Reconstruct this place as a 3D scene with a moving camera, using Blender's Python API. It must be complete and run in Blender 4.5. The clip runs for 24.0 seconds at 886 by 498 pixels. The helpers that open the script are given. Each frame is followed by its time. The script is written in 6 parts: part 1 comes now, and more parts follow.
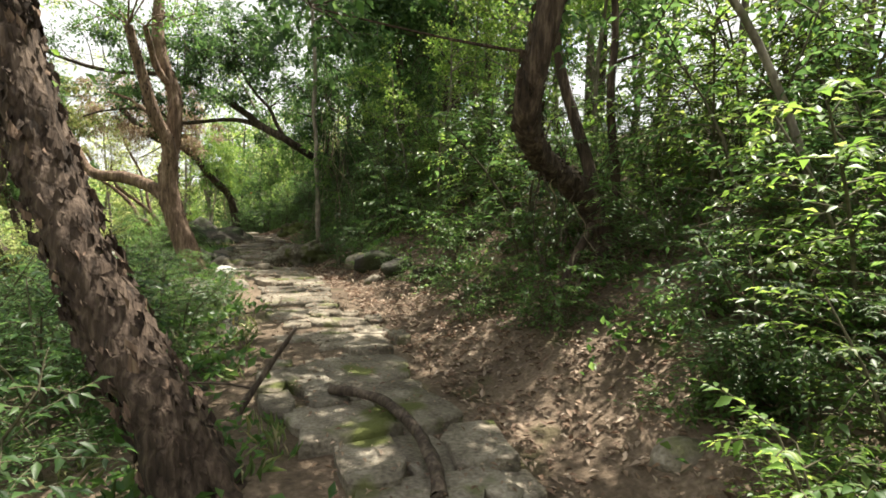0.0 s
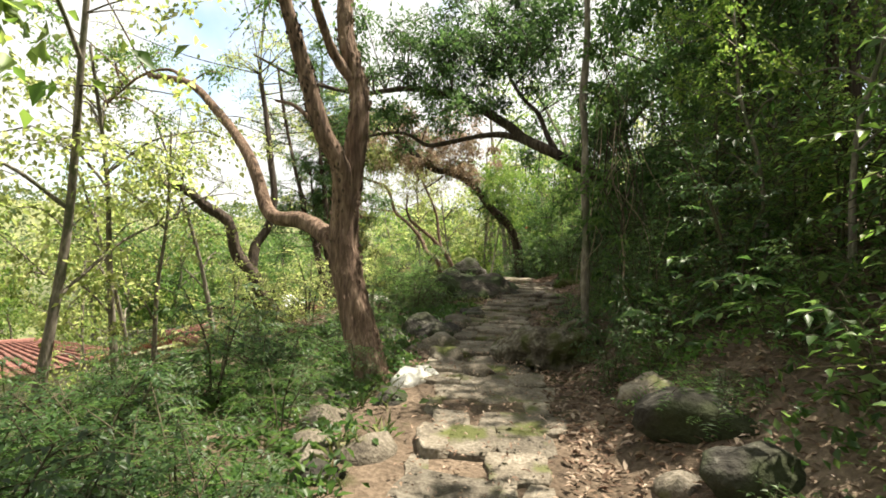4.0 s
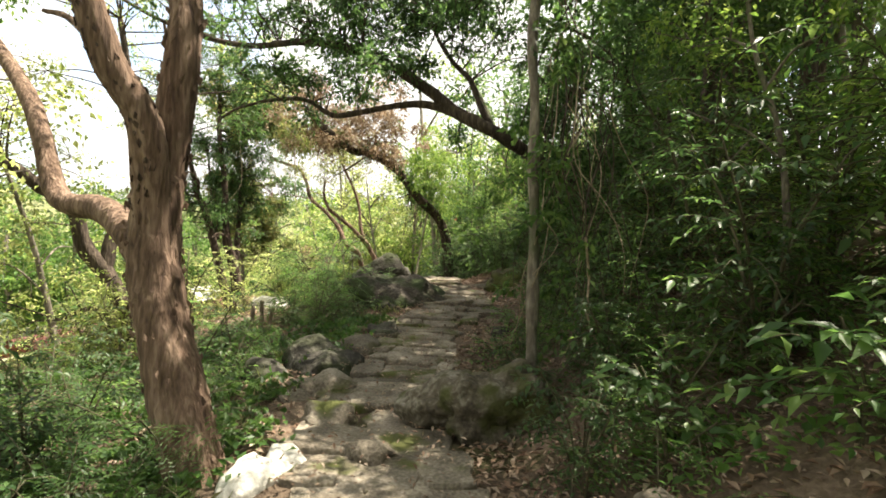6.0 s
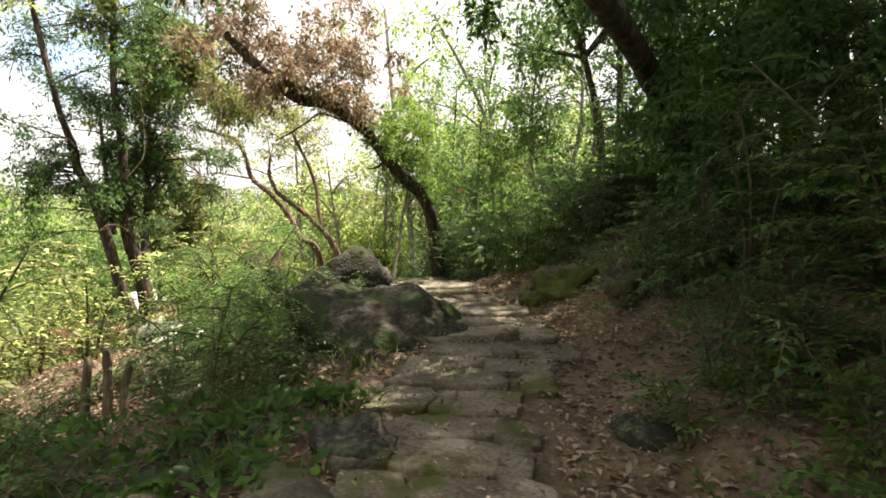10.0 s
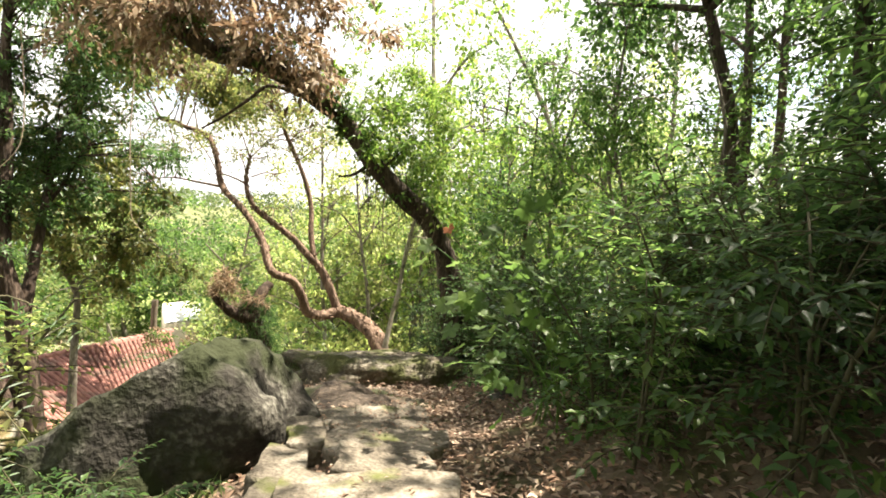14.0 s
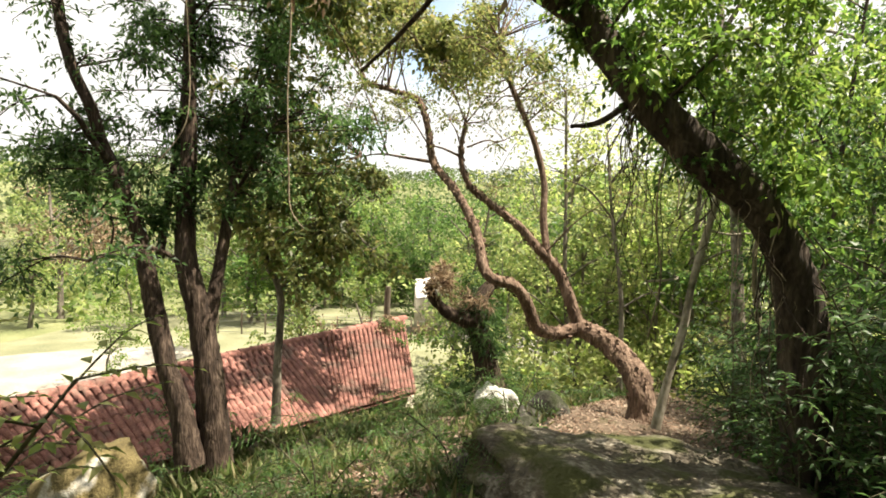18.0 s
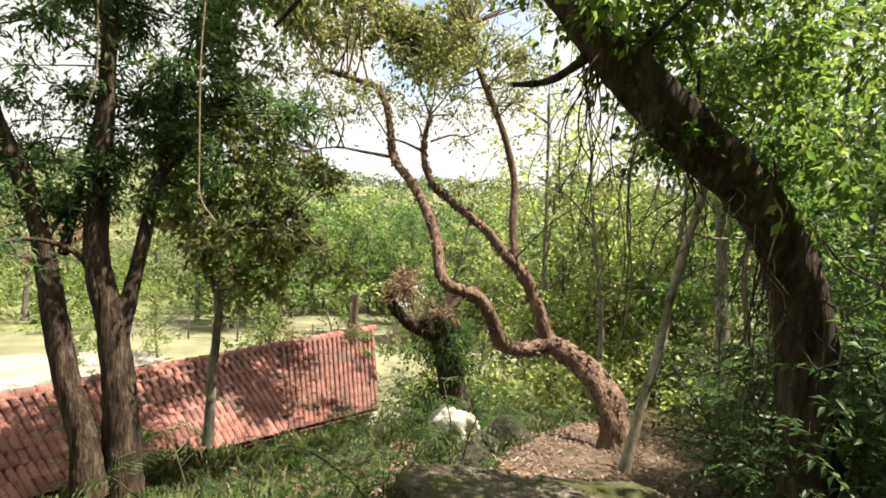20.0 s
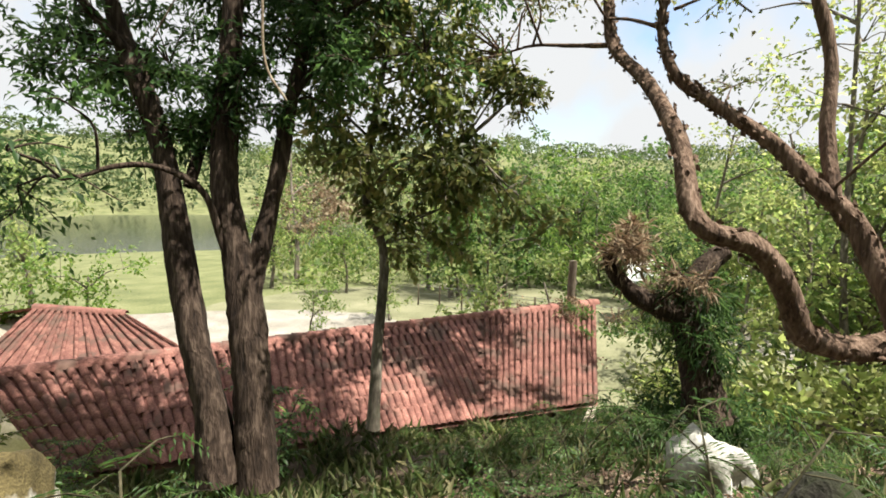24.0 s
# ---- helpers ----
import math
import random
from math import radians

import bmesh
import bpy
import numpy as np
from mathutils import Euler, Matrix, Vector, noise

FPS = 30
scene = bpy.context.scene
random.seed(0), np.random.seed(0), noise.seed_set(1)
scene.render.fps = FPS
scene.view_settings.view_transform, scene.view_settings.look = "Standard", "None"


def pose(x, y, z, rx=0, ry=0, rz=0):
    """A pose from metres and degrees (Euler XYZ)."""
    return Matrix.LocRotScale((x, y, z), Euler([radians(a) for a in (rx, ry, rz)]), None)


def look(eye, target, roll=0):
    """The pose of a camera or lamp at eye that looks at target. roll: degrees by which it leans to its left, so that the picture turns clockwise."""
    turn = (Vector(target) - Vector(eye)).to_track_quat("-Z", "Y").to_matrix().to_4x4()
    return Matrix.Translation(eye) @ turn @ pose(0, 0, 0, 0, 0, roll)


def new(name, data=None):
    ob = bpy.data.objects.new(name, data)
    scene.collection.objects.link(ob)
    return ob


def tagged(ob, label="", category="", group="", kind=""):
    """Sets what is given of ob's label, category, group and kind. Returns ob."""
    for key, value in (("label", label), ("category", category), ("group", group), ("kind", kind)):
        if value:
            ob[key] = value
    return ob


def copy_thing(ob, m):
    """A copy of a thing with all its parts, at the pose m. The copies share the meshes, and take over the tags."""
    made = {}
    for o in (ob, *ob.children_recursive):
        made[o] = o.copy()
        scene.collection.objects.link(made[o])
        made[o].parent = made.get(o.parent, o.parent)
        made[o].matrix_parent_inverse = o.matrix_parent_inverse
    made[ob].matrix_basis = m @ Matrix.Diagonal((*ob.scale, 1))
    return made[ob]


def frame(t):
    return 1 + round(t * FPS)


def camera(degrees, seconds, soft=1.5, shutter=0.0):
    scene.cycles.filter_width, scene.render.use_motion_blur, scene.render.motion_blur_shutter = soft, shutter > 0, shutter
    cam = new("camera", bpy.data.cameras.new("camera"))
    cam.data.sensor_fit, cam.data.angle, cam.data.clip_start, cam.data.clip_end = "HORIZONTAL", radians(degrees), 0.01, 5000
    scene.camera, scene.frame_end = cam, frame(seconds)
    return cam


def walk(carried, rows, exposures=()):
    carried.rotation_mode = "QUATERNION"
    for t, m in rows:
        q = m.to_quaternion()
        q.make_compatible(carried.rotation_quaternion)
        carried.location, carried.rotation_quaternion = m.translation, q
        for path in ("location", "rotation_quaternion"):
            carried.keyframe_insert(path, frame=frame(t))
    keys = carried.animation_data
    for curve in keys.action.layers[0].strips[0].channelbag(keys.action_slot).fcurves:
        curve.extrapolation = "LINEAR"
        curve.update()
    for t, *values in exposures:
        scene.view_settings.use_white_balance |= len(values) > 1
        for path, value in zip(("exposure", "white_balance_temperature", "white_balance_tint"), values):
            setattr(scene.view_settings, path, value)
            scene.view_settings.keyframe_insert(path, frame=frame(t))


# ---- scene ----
# the camera and its walk: seconds, place in metres, turn in degrees
cam = camera(78.99, 24.0, 1.75)
ROWS = [
    (0, -0.034, 0.068, 1.527, 87.12, -0.69, 1.57),
    (0.5, 0.127, 0.582, 1.556, 86.39, -0.82, 0.13),
    (1, 0.188, 1.094, 1.646, 86.20, -0.38, 3.59),
    (1.5, 0.179, 1.602, 1.740, 86.60, -1.09, 8.87),
    (2, 0.159, 2.144, 1.799, 87.13, -2.55, 15.78),
    (2.5, -0.025, 2.675, 1.811, 87.43, -3.25, 25.82),
    (4.5, -0.782, 4.495, 1.949, 89.29, -0.96, 34.43),
    (5, -0.971, 4.866, 1.941, 89.37, -1.10, 32.63),
    (5.5, -1.153, 5.252, 1.979, 88.48, -1.41, 27.87),
    (6, -1.317, 5.713, 2.039, 88.15, -1.67, 27.10),
    (6.5, -1.508, 6.111, 2.039, 88.30, -1.68, 29.86),
    (7, -1.664, 6.513, 2.037, 87.87, -1.36, 32.71),
    (7.5, -1.883, 6.916, 2.052, 87.22, -1.40, 35.75),
    (8, -2.138, 7.255, 2.068, 87.39, -1.51, 38.12),
    (8.5, -2.469, 7.670, 1.967, 88.29, -1.55, 39.64),
    (9, -2.793, 7.992, 1.951, 87.85, -0.90, 37.09),
    (9.5, -3.069, 8.363, 1.857, 87.27, -0.34, 29.59),
    (10, -3.341, 8.836, 1.867, 87.39, -0.25, 23.61),
    (10.5, -3.511, 9.342, 1.938, 86.94, -0.57, 18.06),
    (12.5, -3.963, 11.404, 2.073, 89.38, -0.07, 23.38),
    (13, -4.118, 11.833, 2.119, 89.33, -0.33, 22.50),
    (13.5, -4.245, 12.290, 2.150, 89.10, -1.69, 21.42),
    (14, -4.462, 12.674, 2.226, 89.04, -3.17, 30.37),
    (14.5, -4.706, 12.993, 2.378, 88.53, -2.88, 35.45),
    (15, -4.924, 13.323, 2.403, 88.31, -2.84, 37.83),
    (15.5, -5.160, 13.629, 2.381, 87.84, -2.78, 41.78),
    (16, -5.414, 13.858, 2.387, 87.90, -2.38, 42.57),
    (16.5, -5.624, 14.146, 2.386, 87.82, -2.28, 43.22),
    (17, -5.816, 14.393, 2.368, 87.22, -2.28, 42.87),
    (17.5, -6.091, 14.638, 2.408, 86.47, -1.84, 46.19),
    (18, -6.286, 14.870, 2.416, 84.91, -2.17, 56.47),
    (18.5, -6.344, 15.031, 2.420, 84.67, -2.68, 62.54),
    (19, -6.459, 15.150, 2.356, 85.80, -3.45, 61.79),
    (19.5, -6.561, 15.347, 2.335, 87.08, -3.77, 56.03),
    (21.5, -7.170, 16.284, 2.142, 84.37, -3.14, 55.13),
    (22, -7.363, 16.470, 2.102, 84.36, -3.35, 57.08),
    (22.5, -7.574, 16.658, 2.032, 83.82, -3.66, 65.31),
    (23, -7.875, 16.735, 1.949, 82.99, -3.40, 73.46),
    (23.5, -8.130, 16.747, 1.867, 82.22, -2.21, 79.21),
    (24, -8.367, 16.735, 1.799, 82.32, -1.39, 79.44),
]
walk(cam, [(t, pose(x, y, z, rx, ry, rz)) for t, x, y, z, rx, ry, rz in ROWS],
     exposures=[(0, 1.72, 6650, 6), (4, 1.6, 6850, 7), (5, 1.54, 6950, 8), (6, 1.95, 7000, 8), (7, 2.1, 7100, 9), (9, 1.78, 7050, 9), (10, 1.8, 7000, 9), (14, 2.17, 6950, 9), (17, 1.68, 7000, 8), (18, 1.56, 7000, 8), (19, 1.42, 7000, 8),
                (22.5, 1.5, 6700, 7), (24, 1.14, 6450, 8)])

# ---- light ----
SUN = Vector((0.22, 0.34, 0.91)).normalized()
world = bpy.data.worlds.new("world")
scene.world = world
world.use_nodes = True
wn, wl = world.node_tree.nodes, world.node_tree.links
wn.clear()
w_out, w_bg = wn.new("ShaderNodeOutputWorld"), wn.new("ShaderNodeBackground")
w_sky, w_mix, w_noise, w_ramp, w_co = (wn.new("ShaderNodeTexSky"), wn.new("ShaderNodeMix"), wn.new("ShaderNodeTexNoise"),
                                       wn.new("ShaderNodeValToRGB"), wn.new("ShaderNodeTexCoord"))
w_sky.sky_type, w_sky.sun_disc = "NISHITA", False
w_sky.sun_elevation, w_sky.sun_rotation = math.asin(SUN.z), math.atan2(SUN.x, SUN.y)
w_mix.data_type = "RGBA"
w_noise.inputs["Scale"].default_value, w_noise.inputs["Detail"].default_value = 2.6, 6.0
w_ramp.color_ramp.elements[0].position, w_ramp.color_ramp.elements[1].position = 0.30, 0.44
w_mix.inputs["B"].default_value = (3.7, 3.7, 3.75, 1)
wl.new(w_co.outputs["Generated"], w_noise.inputs["Vector"])
wl.new(w_noise.outputs["Fac"], w_ramp.inputs["Fac"])
wl.new(w_ramp.outputs["Color"], w_mix.inputs["Factor"])
wl.new(w_sky.outputs["Color"], w_mix.inputs["A"])
wl.new(w_mix.outputs["Result"], w_bg.inputs["Color"])
wl.new(w_bg.outputs["Background"], w_out.inputs["Surface"])
w_bg.inputs["Strength"].default_value = 0.11
sun = new("sun", bpy.data.lights.new("sun", "SUN"))
sun.data.energy, sun.data.angle, sun.data.color = 5.0, radians(0.53), (1.0, 0.93, 0.82)
sun.matrix_world = look(SUN * 60, (0, 0, 0))


# ---- materials ----
def material(name):
    m = bpy.data.materials.new(name)
    m.use_nodes = True
    nt = m.node_tree
    return m, nt.nodes, nt.links, nt.nodes["Principled BSDF"]


def ramp_node(nodes, stops):
    r = nodes.new("ShaderNodeValToRGB")
    while len(r.color_ramp.elements) < len(stops):
        r.color_ramp.elements.new(0.5)
    for e, (p, c) in zip(r.color_ramp.elements, stops):
        e.position, e.color = p, (*c, 1)
    return r


def noise_node(nodes, links, scale, detail=6.0, stretch=None, kind="Object"):
    co, n = nodes.new("ShaderNodeNewGeometry" if kind == "Position" else "ShaderNodeTexCoord"), nodes.new("ShaderNodeTexNoise")
    n.inputs["Scale"].default_value, n.inputs["Detail"].default_value = scale, detail
    out = co.outputs[kind]
    if stretch:
        mp = nodes.new("ShaderNodeMapping")
        mp.inputs["Scale"].default_value = stretch
        links.new(out, mp.inputs["Vector"])
        out = mp.outputs["Vector"]
    links.new(out, n.inputs["Vector"])
    return n


def bump_node(nodes, links, height, bsdf, strength, distance):
    b = nodes.new("ShaderNodeBump")
    b.inputs["Strength"].default_value, b.inputs["Distance"].default_value = strength, distance
    links.new(height, b.inputs["Height"])
    links.new(b.outputs["Normal"], bsdf.inputs["Normal"])


def surface(name, dark, mid, light, scale=3.0, fine=40.0, rough=0.85, bump=0.5, depth=0.02, stretch=None, patch=None, patch_scale=1.3,
            patch_cut=0.55, kind="Object", vary=0.0):
    """A rough natural surface: two scales of noise, an optional patch colour (moss, lichen, dirt)."""
    m, nodes, links, bsdf = material(name)
    big = noise_node(nodes, links, scale, 8, stretch, kind)
    small = noise_node(nodes, links, fine, 6, stretch, kind)
    add = nodes.new("ShaderNodeMix")
    add.inputs["Factor"].default_value = 0.45
    links.new(big.outputs["Fac"], add.inputs["A"])
    links.new(small.outputs["Fac"], add.inputs["B"])
    r = ramp_node(nodes, [(0.33, dark), (0.5, mid), (0.68, light)])
    links.new(add.outputs["Result"], r.inputs["Fac"])
    colour = r.outputs["Color"]
    if patch:
        pn = noise_node(nodes, links, patch_scale, 7, None, kind)
        pr = ramp_node(nodes, [(patch_cut - 0.04, (0, 0, 0)), (patch_cut + 0.06, (1, 1, 1))])
        links.new(pn.outputs["Fac"], pr.inputs["Fac"])
        mx = nodes.new("ShaderNodeMix")
        mx.data_type = "RGBA"
        mx.inputs["B"].default_value = (*patch, 1)
        links.new(pr.outputs["Color"], mx.inputs["Factor"])
        links.new(colour, mx.inputs["A"])
        colour = mx.outputs["Result"]
    if vary:
        info, hsv, mr = nodes.new("ShaderNodeObjectInfo"), nodes.new("ShaderNodeHueSaturation"), nodes.new("ShaderNodeMapRange")
        mr.inputs["To Min"].default_value, mr.inputs["To Max"].default_value = 1 - vary, 1 + vary
        links.new(info.outputs["Random"], mr.inputs["Value"])
        links.new(mr.outputs["Result"], hsv.inputs["Value"])
        links.new(colour, hsv.inputs["Color"])
        colour = hsv.outputs["Color"]
    links.new(colour, bsdf.inputs["Base Color"])
    bsdf.inputs["Roughness"].default_value = rough
    bsdf.inputs["Specular IOR Level"].default_value = 0.25
    bump_node(nodes, links, add.outputs["Result"], bsdf, bump, depth)
    return m


def leaf_material(name, stops, through_part=0.4, rough=0.42, patch=1.1):
    """Leaves: the colour varies from leaf to leaf, light shines through."""
    m, nodes, links, bsdf = material(name)
    geo = nodes.new("ShaderNodeNewGeometry")
    r = ramp_node(nodes, [(i / (len(stops) - 1), c) for i, c in enumerate(stops)])
    links.new(geo.outputs["Random Per Island"], r.inputs["Fac"])
    pn, mr, val = noise_node(nodes, links, patch, 2, None, "Position"), nodes.new("ShaderNodeMapRange"), nodes.new("ShaderNodeHueSaturation")
    mr.inputs["From Min"].default_value, mr.inputs["From Max"].default_value = 0.3, 0.7
    mr.inputs["To Min"].default_value, mr.inputs["To Max"].default_value = 0.55, 1.35
    links.new(pn.outputs["Fac"], mr.inputs["Value"])
    links.new(mr.outputs["Result"], val.inputs["Value"])
    links.new(r.outputs["Color"], val.inputs["Color"])
    links.new(val.outputs["Color"], bsdf.inputs["Base Color"])
    bsdf.inputs["Roughness"].default_value = rough
    bsdf.inputs["Specular IOR Level"].default_value = 0.35
    tr, mix, hsv = nodes.new("ShaderNodeBsdfTranslucent"), nodes.new("ShaderNodeMixShader"), nodes.new("ShaderNodeHueSaturation")
    hsv.inputs["Hue"].default_value, hsv.inputs["Saturation"].default_value, hsv.inputs["Value"].default_value = 0.485, 1.02, 2.0
    links.new(val.outputs["Color"], hsv.inputs["Color"])
    links.new(hsv.outputs["Color"], tr.inputs["Color"])
    mix.inputs["Fac"].default_value = through_part
    links.new(bsdf.outputs["BSDF"], mix.inputs[1])
    links.new(tr.outputs["BSDF"], mix.inputs[2])
    links.new(mix.outputs["Shader"], nodes["Material Output"].inputs["Surface"])
    return m


M_SOIL = surface("soil_and_litter", (0.045, 0.032, 0.022), (0.10, 0.072, 0.050), (0.20, 0.15, 0.11), 1.6, 34, 0.95, 0.9, 0.05,
                 patch=(0.055, 0.050, 0.022), patch_scale=1.9, patch_cut=0.60)
M_MEADOW = surface("rough_meadow", (0.085, 0.10, 0.042), (0.15, 0.165, 0.072), (0.24, 0.24, 0.125), 0.4, 9, 0.95, 0.6, 0.06)
M_STONE = surface("path_stone", (0.05, 0.041, 0.031), (0.14, 0.119, 0.092), (0.27, 0.24, 0.195), 4.2, 48, 0.9, 1.0, 0.03,
                  patch=(0.075, 0.082, 0.025), patch_scale=3.0, patch_cut=0.59, vary=0.3, kind="Position")
# Near-black stops paint shade onto the boulder faces; the patch is dark moss.
M_BOULDER = surface("boulder_stone", (0.014, 0.012, 0.010), (0.042, 0.038, 0.031), (0.21, 0.20, 0.17), 4.2, 26, 0.92, 1.0, 0.06,
                    patch=(0.026, 0.031, 0.013), patch_scale=2.0, patch_cut=0.47)
M_BROWNROCK = surface("brown_rock", (0.016, 0.012, 0.009), (0.055, 0.042, 0.032), (0.16, 0.125, 0.095), 3.0, 24, 0.92, 1.0, 0.06,
                      patch=(0.035, 0.038, 0.016), patch_scale=2.0, patch_cut=0.58)
# Brown rock toned down further, so its colour holds the shade around it.
M_SHADEDROCK = surface("shade_darkened_rock", (0.012, 0.010, 0.007), (0.036, 0.030, 0.023), (0.12, 0.105, 0.085), 3.4, 26, 0.92, 1.0, 0.06,
                     patch=(0.024, 0.034, 0.011), patch_scale=2.2, patch_cut=0.48)
M_LICHEN = surface("lichen_rock", (0.030, 0.024, 0.018), (0.10, 0.085, 0.062), (0.30, 0.28, 0.235), 4.5, 30, 0.92, 1.0, 0.06,
                   patch=(0.062, 0.066, 0.024), patch_scale=3.4, patch_cut=0.52)
M_MOSSDARK = surface("dark_mossy_rock", (0.022, 0.018, 0.012), (0.065, 0.055, 0.036), (0.15, 0.13, 0.095), 3.6, 34, 0.94, 1.0, 0.05,
                     patch=(0.070, 0.080, 0.022), patch_scale=2.2, patch_cut=0.47)
M_PALEROCK = surface("pale_lichen_rock", (0.26, 0.25, 0.22), (0.48, 0.47, 0.43), (0.66, 0.65, 0.61), 3.4, 30, 0.9, 0.8, 0.04,
                     patch=(0.10, 0.10, 0.06), patch_scale=2.4, patch_cut=0.60)
M_MOSSROCK = surface("mossy_rock", (0.045, 0.036, 0.018), (0.12, 0.095, 0.042), (0.22, 0.18, 0.085), 3.0, 60, 0.95, 0.9, 0.03,
                     patch=(0.48, 0.46, 0.41), patch_scale=3.2, patch_cut=0.56)
M_BARK_RED = surface("flaky_reddish_bark", (0.040, 0.025, 0.018), (0.145, 0.095, 0.068), (0.31, 0.22, 0.165), 17, 52, 0.95, 1.0, 0.05, (1, 1, 0.15))
M_BARK_DARK = surface("dark_ridged_bark", (0.018, 0.013, 0.010), (0.06, 0.045, 0.035), (0.14, 0.11, 0.085), 16, 50, 0.95, 1.0, 0.04, (1, 1, 0.15))
M_BARK_GREY = surface("grey_brown_bark", (0.05, 0.042, 0.034), (0.14, 0.12, 0.095), (0.30, 0.27, 0.22), 10, 44, 0.92, 0.9, 0.02, (1, 1, 0.3),
                      patch=(0.08, 0.09, 0.05), patch_scale=2.5, patch_cut=0.6)
M_BARK_PALE = surface("pale_smooth_bark", (0.12, 0.10, 0.075), (0.27, 0.235, 0.18), (0.45, 0.41, 0.34), 7, 40, 0.85, 0.5, 0.01, (1, 1, 0.6),
                      patch=(0.06, 0.065, 0.035), patch_scale=4, patch_cut=0.58)
M_STEM = surface("shrub_stem", (0.030, 0.028, 0.015), (0.060, 0.055, 0.030), (0.11, 0.095, 0.060), 20, 60, 0.85, 0.3, 0.005)
M_VINE = surface("dry_vine", (0.10, 0.075, 0.05), (0.24, 0.19, 0.13), (0.42, 0.36, 0.27), 20, 60, 0.9, 0.3, 0.01)
M_TILE = surface("clay_tile", (0.105, 0.050, 0.042), (0.22, 0.098, 0.080), (0.36, 0.19, 0.15), 5, 40, 0.85, 0.4, 0.01,
                 patch=(0.14, 0.085, 0.068), patch_scale=2.2, patch_cut=0.58, vary=0.22, kind="Position")
M_PLASTER = surface("old_plaster", (0.30, 0.26, 0.20), (0.46, 0.41, 0.33), (0.58, 0.53, 0.45), 3, 30, 0.9, 0.3, 0.01)
M_TIMBER = surface("weathered_timber", (0.06, 0.045, 0.035), (0.15, 0.12, 0.09), (0.28, 0.24, 0.19), 8, 50, 0.9, 0.5, 0.01, (1, 1, 0.2))
M_BARK_DEEP = surface("dark_flaky_bark", (0.014, 0.010, 0.008), (0.05, 0.034, 0.025), (0.15, 0.11, 0.085), 17, 52, 0.95, 1.0, 0.05, (1, 1, 0.15))
M_ROAD = surface("pale_dirt_road", (0.17, 0.155, 0.13), (0.27, 0.25, 0.215), (0.38, 0.36, 0.32), 0.8, 20, 0.95, 0.3, 0.02)
M_LAWN = surface("mown_grass", (0.11, 0.115, 0.065), (0.18, 0.182, 0.105), (0.28, 0.27, 0.175), 0.5, 14, 0.95, 0.4, 0.03)
M_SHEET = surface("pale_roof_sheet", (0.50, 0.51, 0.52), (0.62, 0.63, 0.64), (0.72, 0.72, 0.72), 1.0, 12, 0.6, 0.1, 0.01)
M_WIRE = surface("grey_wire", (0.12, 0.12, 0.11), (0.2, 0.2, 0.19), (0.3, 0.3, 0.28), 6, 30, 0.6, 0.2, 0.005)
M_WATER, wat_n, wat_l, wat_b = material("lake_water")
wat_b.inputs["Base Color"].default_value, wat_b.inputs["Roughness"].default_value = (0.045, 0.05, 0.035, 1), 0.09
bump_node(wat_n, wat_l, noise_node(wat_n, wat_l, 1.4, 4, (1, 3, 1)).outputs["Fac"], wat_b, 0.25, 0.1)

L_BUSH = leaf_material("broad_green_leaf", [(0.030, 0.074, 0.018), (0.052, 0.112, 0.027), (0.080, 0.150, 0.038), (0.125, 0.19, 0.055)], 0.55)
L_DARK = leaf_material("dark_green_leaf", [(0.024, 0.056, 0.018), (0.044, 0.094, 0.028), (0.074, 0.132, 0.040)], 0.52)
L_BRIGHT = leaf_material("bright_green_leaf", [(0.05, 0.11, 0.02), (0.085, 0.16, 0.03), (0.125, 0.205, 0.042), (0.18, 0.235, 0.06)], 0.56)
L_FERN = leaf_material("feathery_green_leaf", [(0.030, 0.074, 0.018), (0.050, 0.108, 0.025), (0.078, 0.138, 0.035)], 0.48)
L_OLIVE = leaf_material("olive_leaf", [(0.055, 0.082, 0.026), (0.095, 0.128, 0.038), (0.145, 0.165, 0.055), (0.205, 0.19, 0.072)], 0.55)
L_DRY = leaf_material("dry_brown_leaf", [(0.10, 0.065, 0.035), (0.17, 0.12, 0.07), (0.26, 0.19, 0.12), (0.30, 0.26, 0.18)], 0.25, 0.7)
L_LITTER = leaf_material("fallen_leaf", [(0.09, 0.05, 0.03), (0.16, 0.10, 0.065), (0.24, 0.17, 0.12), (0.33, 0.26, 0.20)], 0.08, 0.7)
L_GRASS = leaf_material("grass_blade", [(0.06, 0.10, 0.03), (0.11, 0.155, 0.05), (0.19, 0.22, 0.095), (0.32, 0.29, 0.17)], 0.46)
# Far foliage: stops raised so the colour itself carries the background glare.
L_FAR = leaf_material("far_canopy_leaf", [(0.06, 0.105, 0.035), (0.12, 0.18, 0.055), (0.19, 0.245, 0.085), (0.28, 0.30, 0.13)], 0.56, 0.6, 0.25)
L_HILL = leaf_material("hill_canopy_leaf", [(0.042, 0.072, 0.030), (0.068, 0.108, 0.040), (0.098, 0.140, 0.052), (0.135, 0.16, 0.07)], 0.28, 0.7, 0.03)
L_ORANGE = leaf_material("withered_orange_leaf", [(0.26, 0.085, 0.03), (0.33, 0.13, 0.045)], 0.3, 0.6)
# Sun glare and haze over the lower slope are put into this pale green.
L_AIRY = leaf_material("leaf_paled_by_glare", [(0.11, 0.165, 0.045), (0.17, 0.225, 0.065), (0.23, 0.275, 0.095), (0.31, 0.32, 0.15)], 0.68)
L_LOBED = leaf_material("pale_lobed_leaf", [(0.06, 0.115, 0.035), (0.10, 0.165, 0.05), (0.15, 0.21, 0.075)], 0.5, 0.5, 9.0)


# ---- helpers for meshes ----
RNG = np.random.default_rng(7)


